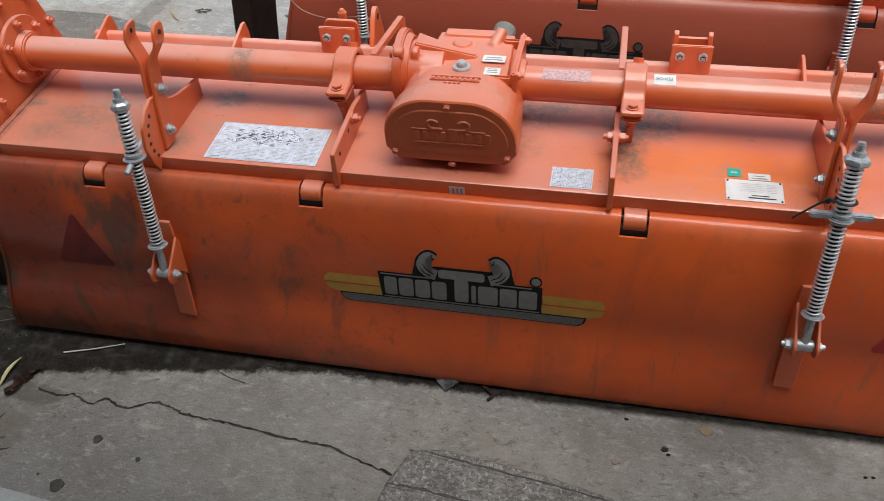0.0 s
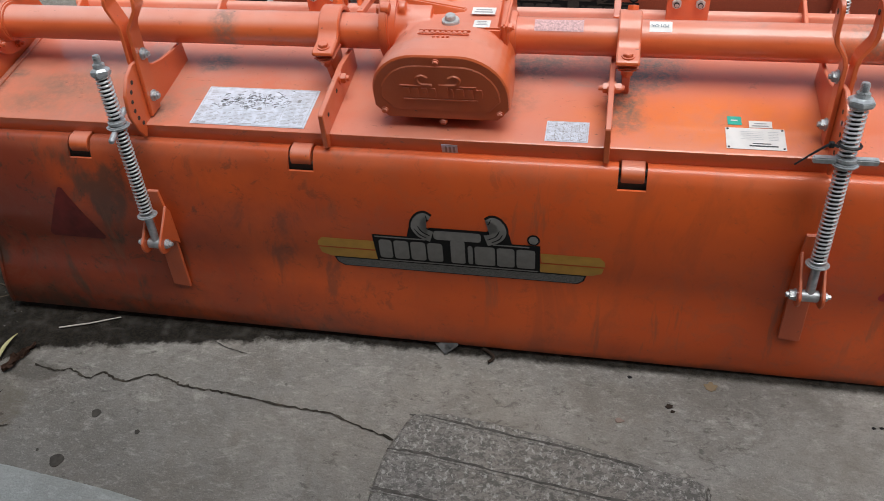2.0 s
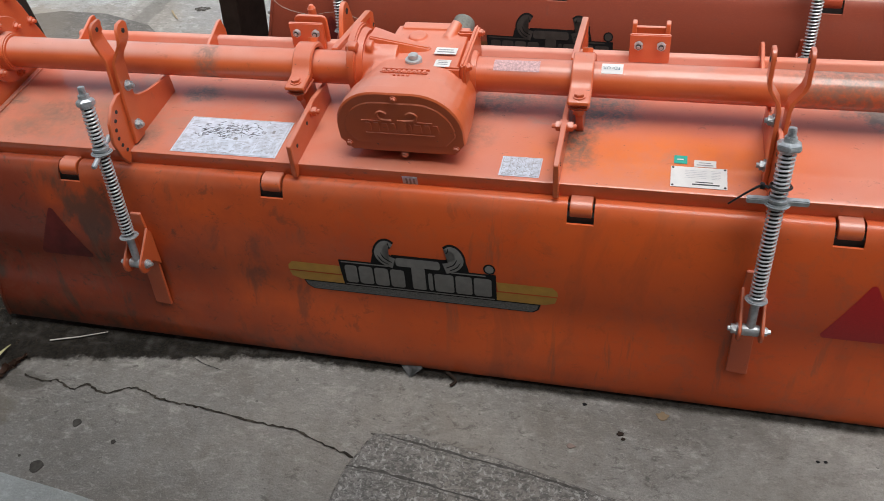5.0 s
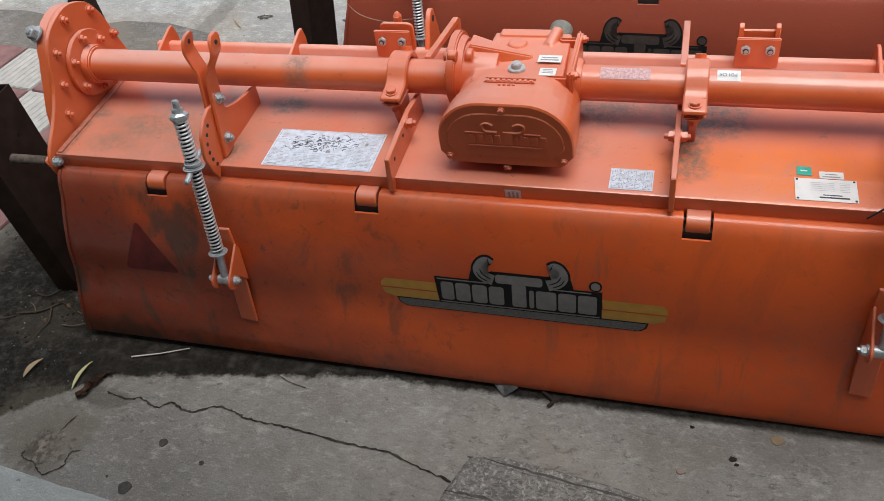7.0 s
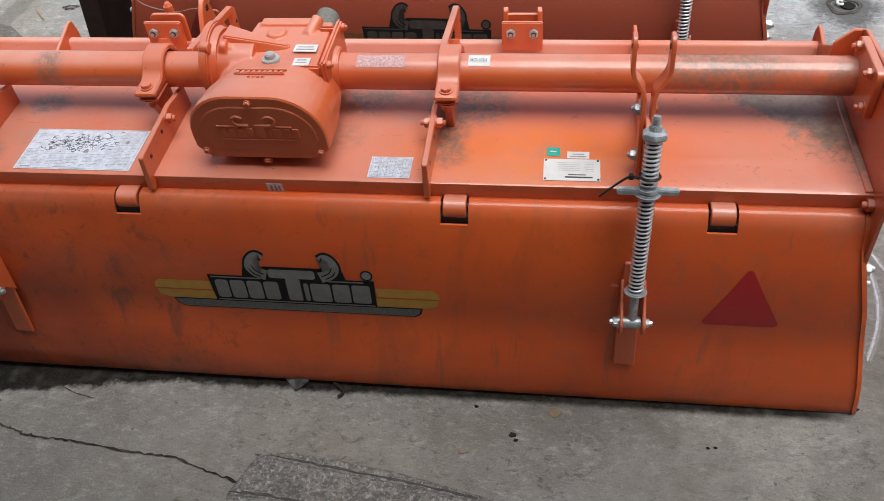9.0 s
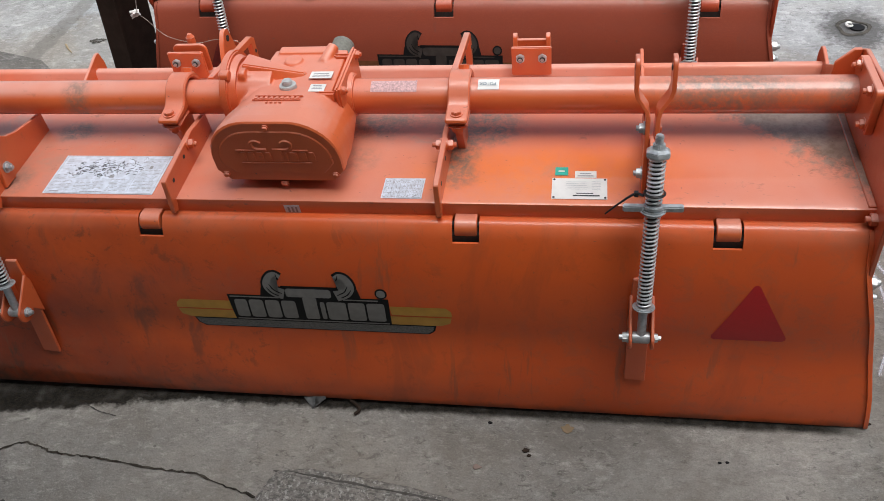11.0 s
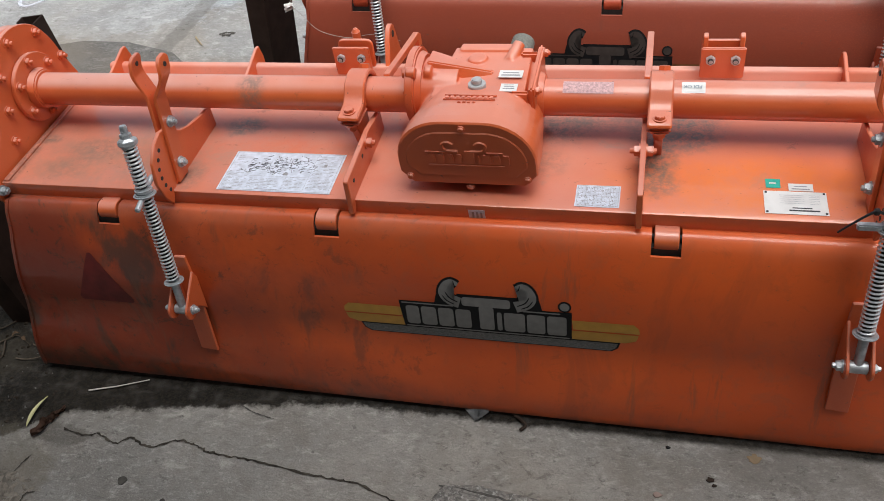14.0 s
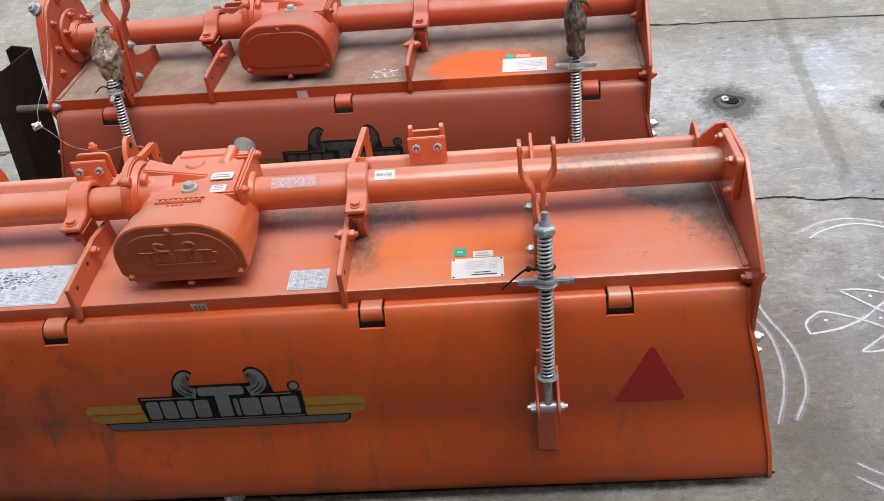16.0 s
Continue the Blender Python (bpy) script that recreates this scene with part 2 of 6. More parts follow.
RED_GRIMY = plain("grimy red reflector foil", (0.185, 0.020, 0.016), 0.55, 0, 30, 0.4)
FOIL = plain("scuffed silver foil", (0.70, 0.76, 0.86), 0.42, 0.05, 75, 0.25)
CHART_INK = plain("worn grey print", (0.44, 0.46, 0.50), 0.6, 0, 300, 0.3)
WHITE = plain("white label", (0.72, 0.72, 0.70), 0.5, 0, 40, 0.08)
GREEN = plain("green sticker", (0.03, 0.42, 0.33), 0.45)
INK_BLUE = plain("blue-grey ink", (0.10, 0.17, 0.22), 0.6)
PINK = plain("faded pink label", (0.70, 0.44, 0.44), 0.6, 0, 240, 0.4)
INK = plain("dark ink", (0.05, 0.05, 0.055), 0.6)
INK_FAINT = plain("pale grey ink", (0.30, 0.30, 0.31), 0.6)
BLACK_PLASTIC = plain("black nylon", (0.012, 0.012, 0.012), 0.4)
WRAP = plain("dirty plastic wrap", (0.11, 0.082, 0.060), 0.45, 0, 40, 0.6, 0.5)
WRAP_PALE = plain("pale dusty plastic wrap", (0.30, 0.235, 0.175), 0.5, 0, 50, 0.5, 0.5)
def chalk_powder(name, most):
    """Powder through whose gaps the ground shows."""
    m = Nodes(name)
    m.put(m.bsdf.inputs["Alpha"], m.ramp(m.noise(420, 4, 0.7), 0.32, 0.66, most * 0.42, most))
    return m.done(m.mix(m.ramp(m.noise(60, 4), 0.3, 0.7), (0.68, 0.70, 0.78), (0.80, 0.82, 0.89)), 0.95)


CHALK, CHALK_THIN, CHALK_HAZE = chalk_powder("white chalk powder", 0.85), chalk_powder("thin chalk powder", 0.55), chalk_powder("chalk dust", 0.20)
WIRE = plain("thin white cord", (0.40, 0.37, 0.34), 0.7)


def concrete(name, base, stains=(), rough=0.88, contrast=1.0, damp_shade=False, coarse=False):
    m = Nodes(name)
    dark, light = tuple(v * (1 - 0.34 * contrast) for v in base), tuple(min(1, v * (1 + 0.22 * contrast)) for v in base)
    c = m.mix(m.ramp(m.noise(1.6, 6, 0.6, 0.4), 0.3, 0.7), dark, light)
    c = m.mix(m.ramp(m.noise(14, 6, 0.65), 0.35, 0.7, 0, 0.5), c, dark)
    c = m.mix(m.ramp(m.noise(5.5, 6, 0.68, 0.9), 0.44, 0.66, 0, 0.55 * contrast), c, tuple(v * f for v, f in zip(base, (0.60, 0.575, 0.545))))
    c = m.mix(m.ramp(m.noise(30, 7, 0.72, 0.8, stretch=(0.6, 1, 1)), 0.50, 0.64, 0, 0.30 * contrast), c, tuple(v * 0.50 for v in base))
    c = m.mix(m.ramp(m.noise(26, 7, 0.72, 0.6, stretch=(0.6, 1.1, 1)), 0.53, 0.67, 0, 0.40 * contrast), c, tuple(min(1, v * 1.7) for v in base))
    c = m.mix(m.ramp(m.noise(100, 6, 0.78, 0.4, stretch=(0.4, 1, 1)), 0.51, 0.64, 0, 0.44 * contrast), c, tuple(v * 0.50 for v in base))
    c = m.mix(m.ramp(m.noise(240, 4, 0.75), 0.50, 0.62, 0, 0.34 * contrast), c, tuple(v * 0.5 for v in base))
    c = m.mix(m.ramp(m.noise(250, 3, 0.7, stretch=(0.7, 1.3, 1)), 0.54, 0.66, 0, 0.26 * contrast), c, tuple(min(1, v * 1.6) for v in base))
    c = m.mix(m.ramp(m.noise(84, 5, 0.72, 0.5, stretch=(0.5, 1, 1)), 0.54, 0.66, 0, 0.28 * contrast), c, tuple(min(1, v * 1.75) for v in base))
    c = m.mix(m.ramp(m.noise(70, 5, 0.72, 0.5, stretch=(0.55, 1.1, 1)), 0.55, 0.66, 0, 0.32 * contrast), c, tuple(v * 0.42 for v in base))
    c = m.mix(m.ramp(m.noise(1.1, 5, 0.6, 0.3), 0.45, 0.68, 0, 0.5 * contrast), c, tuple(v * f for v, f in zip(base, (0.92, 0.84, 0.74))))
    c = m.mix(m.ramp(m.noise(38, 3, 0.5), 0.70, 0.73, 0, 0.6), c, tuple(v * 0.3 for v in base))
    if coarse:
        c = m.mix(m.ramp(m.noise(105, 5, 0.75, 0.4, stretch=(0.7, 1, 1)), 0.45, 0.57, 0, 0.68), c, tuple(v * 0.32 for v in base))
        c = m.mix(m.ramp(m.noise(95, 4, 0.7, 0.3, stretch=(1.1, 0.9, 1)), 0.54, 0.63, 0, 0.66), c, tuple(min(1, v * 1.85) for v in base))
    if damp_shade:
        # damp earth widening to the tiller's left end; contact shade painted along its foot
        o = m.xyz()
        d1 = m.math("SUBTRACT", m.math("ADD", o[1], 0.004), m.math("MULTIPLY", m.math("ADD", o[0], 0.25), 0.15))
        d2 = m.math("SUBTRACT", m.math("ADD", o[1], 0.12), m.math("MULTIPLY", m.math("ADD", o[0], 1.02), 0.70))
        # the last term paints the dark strip of shade under the board
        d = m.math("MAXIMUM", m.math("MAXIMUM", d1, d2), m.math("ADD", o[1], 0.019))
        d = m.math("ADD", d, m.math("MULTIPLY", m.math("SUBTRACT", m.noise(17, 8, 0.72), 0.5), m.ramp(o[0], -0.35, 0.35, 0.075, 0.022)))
        wet_shade = m.math("MULTIPLY", m.ramp(d, -0.008, 0.010), m.ramp(o[1], 0.45, 0.75, 1, 0))
        wet_shade = m.math("MULTIPLY", m.math("MULTIPLY", wet_shade, m.ramp(o[0], -1.9, -1.55, 0, 1)), m.ramp(o[0], 1.06, 1.17, 1, 0))
        wet_shade = m.math("MULTIPLY", wet_shade, m.ramp(m.noise(30, 5, 0.6), 0.25, 0.55, 0.82, 0.97))
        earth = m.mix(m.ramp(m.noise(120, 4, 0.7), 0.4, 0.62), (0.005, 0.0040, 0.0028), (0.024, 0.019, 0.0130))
        c = m.mix(wet_shade, c, m.mix(m.ramp(o[0], -1.22, -1.05, 1, 0), earth, m.mix(m.ramp(m.noise(85, 5, 0.75), 0.45, 0.65), (0.006, 0.0048, 0.0032), (0.030, 0.024, 0.016))))
    for x, y, rx, ry, amount, tint in stains:
        if tint[0] > base[0]:
            lift = tuple(t / b for t, b in zip(tint, base))
            c = m.mix(m.math("MULTIPLY", m.spot(x, y, rx, ry, 0.45, 7.0, 0.12, 0.18), amount), c, lift, "MULTIPLY")
        else:
            c = m.mix(m.math("MULTIPLY", m.spot(x, y, rx, ry, 0.6, 9.0, 0.30, 0.55), amount), c, tint)
    if damp_shade:
        # a worn band between the pale slabs behind, and pits where the skin has broken away
        for slope, off, wide, amount in ((0.1227, 1.559, 0.022, 0.42), (0.035, -1.668, 0.040, 0.55)):
            band = m.math("ABSOLUTE", m.math("SUBTRACT", o[0], m.math("ADD", m.math("MULTIPLY", o[1], slope), off)))
            band = m.math("ADD", band, m.math("MULTIPLY", m.math("SUBTRACT", m.noise(25, 6, 0.7), 0.5), 0.05))
            band = m.math("MULTIPLY", m.ramp(band, wide - 0.006, wide + 0.008, 1, 0), m.ramp(o[1], 1.05, 1.2, 0, amount))
            c = m.mix(band, c, (0.165, 0.160, 0.148))
        pits = m.math("MULTIPLY", m.ramp(m.noise(46, 7, 0.8, 0.5, stretch=(0.55, 1, 1)), 0.54, 0.62, 0, 0.50), m.ramp(m.noise(2.6, 4, 0.6), 0.46, 0.58, 0.12, 1))
        c = m.mix(pits, c, (0.085, 0.078, 0.070))
    m.bump(m.math("ADD", m.noise(150, 6, 0.75), m.math("MULTIPLY", m.noise(9, 4), 1.4)), 1.0, 0.006)
    return m.done(c, rough)


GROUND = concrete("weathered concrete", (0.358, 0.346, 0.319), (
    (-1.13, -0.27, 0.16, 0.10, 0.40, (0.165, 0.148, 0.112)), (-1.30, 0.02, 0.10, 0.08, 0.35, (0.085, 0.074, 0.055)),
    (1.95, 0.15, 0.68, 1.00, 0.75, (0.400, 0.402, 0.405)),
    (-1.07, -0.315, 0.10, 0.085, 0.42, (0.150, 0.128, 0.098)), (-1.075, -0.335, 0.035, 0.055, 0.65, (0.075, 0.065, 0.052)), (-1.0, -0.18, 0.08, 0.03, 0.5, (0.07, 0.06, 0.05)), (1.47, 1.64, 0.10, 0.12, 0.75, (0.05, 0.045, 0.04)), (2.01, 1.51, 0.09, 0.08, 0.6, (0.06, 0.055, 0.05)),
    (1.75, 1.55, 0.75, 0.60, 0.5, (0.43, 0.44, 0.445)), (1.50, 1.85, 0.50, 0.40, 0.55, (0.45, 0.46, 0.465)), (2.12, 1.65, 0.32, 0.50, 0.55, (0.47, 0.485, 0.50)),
    (0.62, -0.06, 0.16, 0.05, 0.35, (0.15, 0.135, 0.115)), (0.33, -0.10, 0.10, 0.05, 0.25, (0.19, 0.165, 0.13)), (0.78, -0.14, 0.14, 0.10, 0.22, (0.17, 0.155, 0.135)), (1.28, 0.30, 0.13, 0.28, 0.35, (0.14, 0.125, 0.11)), (1.26, 0.04, 0.16, 0.12, 0.30, (0.16, 0.145, 0.125)), (1.35, 1.28, 0.30, 0.18, 0.35, (0.40, 0.39, 0.38)), (-2.15, 2.15, 0.75, 0.5, 0.75, (0.43, 0.445, 0.45)), (-1.15, 1.95, 0.40, 0.5, 0.6, (0.41, 0.42, 0.42)), (1.7, 0.45, 0.30, 0.25, 0.30, (0.38, 0.375, 0.375))), damp_shade=True)
BLOCK_CEMENT = concrete("coarse grey cement", (0.315, 0.307, 0.288), contrast=1.0, coarse=True)
SLAB_CEMENT = concrete("pale blue-grey cement", (0.50, 0.535, 0.525), contrast=0.5)
GRAVEL_CEMENT = concrete("rough gravelly cement", (0.20, 0.195, 0.185), contrast=1.6)
CRACK = plain("dark earth in a crack", (0.022, 0.019, 0.016), 0.95, 0, 60, 0.4, 0.6)
CRACK_DUSTY = plain("dusty crack", (0.075, 0.066, 0.054), 0.95, 0, 45, 0.7, 0.6)
GROOVE = plain("dusty groove", (0.120, 0.114, 0.104), 0.95, 0, 60, 0.4, 0.6)
SEAM = plain("shallow seam", (0.12, 0.115, 0.105), 0.95, 0, 60, 0.4, 0.6)
TILE_WHITE = plain("ribbed off-white paver", (0.41, 0.40, 0.375), 0.8, 0, 20, 0.2, 0.3)
TILE_RED = plain("dusty maroon paver", (0.23, 0.13, 0.125), 0.85, 0, 20, 0.3, 0.3)
OIL = plain("old oil", (0.085, 0.079, 0.070), 0.8, 0, 60, 0.4, 0.3)
LEAF_GREEN = plain("yellow-green leaf", (0.50, 0.48, 0.24), 0.6)
LEAF_DRY = plain("pale dry leaf", (0.36, 0.28, 0.17), 0.7)
DRY_BROWN = plain("dry tan leaf", (0.16, 0.105, 0.065), 0.8, 0, 60, 0.5)
LEAF_BROWN = plain("brown dead leaf", (0.150, 0.085, 0.060), 0.8, 0, 60, 0.6)
TWIG = plain("grey-brown twig", (0.075, 0.06, 0.045), 0.9)
CLIP_RUST = plain("dark rust", (0.035, 0.024, 0.018), 0.85)
STICK = plain("pale stick", (0.62, 0.58, 0.52), 0.7)
CLEAR = plain("clear dusty plastic", (0.17, 0.17, 0.165), 0.20, 0, 60, 0.4)


# ---- mesh helpers ----
def part(name, bm, material, parent=None, label=""):
    """Links a bmesh as one mesh object, smooth but for its sharp edges."""
    bmesh.ops.recalc_face_normals(bm, faces=bm.faces)
    for f in bm.faces:
        f.smooth = True
    for e in bm.edges:
        e.smooth = len(e.link_faces) == 2 and e.calc_face_angle(0) < radians(32)
    me = bpy.data.meshes.new(name)
    bm.to_mesh(me)
    bm.free()
    me.materials.append(material)
    ob = new(name, me)
    ob.parent = parent
    if label:
        ob["label"] = label
    return ob


def bev(bm, w, seg=2):
    edges = [e for e in bm.edges if len(e.link_faces) == 2 and e.calc_face_angle(0) > radians(28)]
    if edges and w > 0:
        bmesh.ops.bevel(bm, geom=edges, offset=w, segments=seg, affect="EDGES", clamp_overlap=True)
    return bm


def box(x0, x1, y0, y1, z0, z1, w=0.002, m=None):
    bm = bmesh.new()
    bmesh.ops.create_cube(bm, size=1, matrix=Matrix.Translation(((x0 + x1) / 2, (y0 + y1) / 2, (z0 + z1) / 2)) @ Matrix.Diagonal((x1 - x0, y1 - y0, z1 - z0, 1)))
    bev(bm, w)
    if m:
        bm.transform(m)
    return bm


def join(*bms):
    out = bmesh.new()
    for b in bms:
        me = bpy.data.meshes.new("tmp")
        b.to_mesh(me)
        b.free()
        out.from_mesh(me)
        bpy.data.meshes.remove(me)
    return out


def plate(outline, a0, a1, axis="x", w=0.0015):
    """A flat plate: an outline in the two other axes, thick from a0 to a1 along the axis."""
    bm = bmesh.new()
    place = {"x": lambda p, a: (a, p[0], p[1]), "y": lambda p, a: (p[0], a, p[1]), "z": lambda p, a: (p[0], p[1], a)}[axis]
    f = bm.faces.new([bm.verts.new(place(p, a0)) for p in outline])
    ext = bmesh.ops.extrude_face_region(bm, geom=[f])
    d = Vector(place((0, 0), a1)) - Vector(place((0, 0), a0))
    bmesh.ops.translate(bm, verts=[v for v in ext["geom"] if isinstance(v, bmesh.types.BMVert)], vec=d)
    bmesh.ops.recalc_face_normals(bm, faces=bm.faces)
    return bev(bm, w, 1)


def rod(p0, p1, r, r2=None, seg=20, w=0.0):
    p0, p1 = Vector(p0), Vector(p1)
    bm = bmesh.new()
    q = (p1 - p0).to_track_quat("Z", "Y").to_matrix().to_4x4()
    bmesh.ops.create_cone(bm, cap_ends=True, segments=seg, radius1=r, radius2=r if r2 is None else r2, depth=(p1 - p0).length,
                          matrix=Matrix.Translation((p0 + p1) / 2) @ q)
    return bev(bm, w)


def arc(cx, cy, r, a0, a1, n=8):
    return [(cx + r * math.cos(radians(a0 + (a1 - a0) * i / n)), cy + r * math.sin(radians(a0 + (a1 - a0) * i / n))) for i in range(n + 1)]


def smooth_line(points, n=6):
    """A curve through a few points (Catmull-Rom)."""
    p = [Vector(q) for q in points]
    p = [2 * p[0] - p[1]] + p + [2 * p[-1] - p[-2]]
    out = []
    for i in range(1, len(p) - 2):
        a, b, c, d = p[i - 1:i + 3]
        for s in range(n):
            t = s / n
            out.append(0.5 * ((2 * b) + (c - a) * t + (2 * a - 5 * b + 4 * c - d) * t * t + (3 * b - a - 3 * c + d) * t ** 3))
    return out + [p[-2]]


def tube_along(pts, r, seg=6):
    """A round wire along a line of points; r may change along it."""
    bm = bmesh.new()
    rings = []
    for i, p in enumerate(pts):
        d = (pts[min(i + 1, len(pts) - 1)] - pts[max(i - 1, 0)]).normalized()
        a = d.orthogonal().normalized() if i == 0 else (a - d * a.dot(d)).normalized()
        b, ri = d.cross(a), r(i / (len(pts) - 1)) if callable(r) else r
        rings.append([bm.verts.new(p + ri * (math.cos(2 * math.pi * k / seg) * a + math.sin(2 * math.pi * k / seg) * b)) for k in range(seg)])
    for u, v in zip(rings, rings[1:]):
        for k in range(seg):
            bm.faces.new((u[k], u[(k + 1) % seg], v[(k + 1) % seg], v[k]))
    bm.faces.new(rings[0][::-1]), bm.faces.new(rings[-1])
    return bm


def bolt(parent, p, d, r=0.009, h=0.008, stud=0.006, mat=None, washer=True):
    """A hexagon head with its washer and the end of its thread."""
    p, d = Vector(p), Vector(d).normalized()
    bits = [rod(p, p + d * h, r, seg=6, w=0.001)]
    if washer:
        bits.append(rod(p - d * 0.002, p + d * 0.0015, r * 1.22, seg=18))
    if stud:
        bits.append(rod(p, p + d * (h + stud), r * 0.52, seg=10, w=0.0008))
    return part("bolt", join(*bits), mat or ZINC, parent)


# ---- the tillers: profiles shared by both machines ----
BOARD = smooth_line([(0.0, 0.010), (0.003, 0.06), (0.015, 0.115), (0.029, 0.165), (0.037, 0.21), (0.040, 0.26), (0.046, 0.31), (0.058, 0.37),
                     (0.078, 0.432), (0.091, 0.458), (0.106, 0.469), (0.122, 0.464)], 4)
BOARD = [Vector((a[0], a[1])) for a in BOARD]
BOARD_Z, BOARD_Y = [p[1] for p in BOARD if p[1] < 0.4695], [p[0] for p in BOARD if p[1] < 0.4695]
COVER = [(0.1330, 0.4440), (0.1245, 0.4480), (0.1180, 0.4960), (0.1186, 0.4992), (0.1212, 0.5008), (0.18, 0.503), (0.25, 0.505), (0.33, 0.508), (0.44, 0.511), (0.53, 0.503), (0.60, 0.46)]


def board_y(z):
    order = sorted(zip(BOARD_Z, BOARD_Y))
    return float(np.interp(z, [a for a, _ in order], [b for _, b in order]))


def cover_z(y):
    return float(np.interp(y, [a for a, _ in COVER[4:]], [b for _, b in COVER[4:]]))


def board_half(W, z):
    return W + float(np.interp(z, [0, 0.1, 0.2, 0.28, 0.35, 0.41, 0.47], [0.070, 0.058, 0.040, 0.024, 0.006, -0.008, -0.010]))


def on_board(name, outline, mat, parent, lift=0.0008, label=""):
    """A foil on the curved board: an outline in x and z, laid onto the board."""
    bm = bmesh.new()
    bm.faces.new([bm.verts.new((x, 0, z)) for x, z in outline])
    bmesh.ops.triangulate(bm, faces=bm.faces)
    for z in BOARD_Z:
        bmesh.ops.bisect_plane(bm, geom=bm.verts[:] + bm.edges[:] + bm.faces[:], plane_co=(0, 0, z), plane_no=(0, 0, 1))
    for v in bm.verts:
        v.co.y = board_y(v.co.z) - lift
    return part(name, bm, mat, parent, label)


def on_cover(name, x0, x1, y0, y1, mat, parent, lift=0.0009, skew=0.0, label=""):
    """A thin plate on the sloping cover."""
    bm = bmesh.new()
    n = 6
    rows = []
    for i in range(n + 1):
        y = y0 + (y1 - y0) * i / n
        rows.append([bm.verts.new((x + skew * i / n, y, cover_z(y) + lift)) for x in (x0, x1)])
    for a, b in zip(rows, rows[1:]):
        bm.faces.new((a[0], a[1], b[1], b[0]))
    ext = bmesh.ops.extrude_face_region(bm, geom=bm.faces[:])
    bmesh.ops.translate(bm, verts=[v for v in ext["geom"] if isinstance(v, bmesh.types.BMVert)], vec=(0, 0, -0.0006))
    return part(name, bm, mat, parent, label)


def rounded(x0, x1, z0, z1, r, n=4):
    return (arc(x1 - r, z1 - r, r, 0, 90, n) + arc(x0 + r, z1 - r, r, 90, 180, n) + arc(x0 + r, z0 + r, r, 180, 270, n) + arc(x1 - r, z0 + r, r, 270, 360, n))


def tube_label(name, x0, x1, a0, a1, mat, parent, r=0.0362, lift=0.0008):
    """A label round the top of the tube, from angle a0 to a1 (0: towards the back, 180: towards the front)."""
    bm = bmesh.new()
    z = TUBE_Z - 0.0019 * (x0 + x1) / 2 - 0.003
    pts = [(TUBE_Y + (r + lift) * math.cos(radians(a0 + (a1 - a0) * i / 5)), z + (r + lift) * math.sin(radians(a0 + (a1 - a0) * i / 5))) for i in range(6)]
    rows = [[bm.verts.new((x, y, z)) for x in (x0, x1)] for y, z in pts]
    for a, b in zip(rows, rows[1:]):
        bm.faces.new((a[0], a[1], b[1], b[0]))
    return part(name, bm, mat, parent)


TUBE_Y, TUBE_Z, TUBE_R = 0.340, 0.600, 0.0362


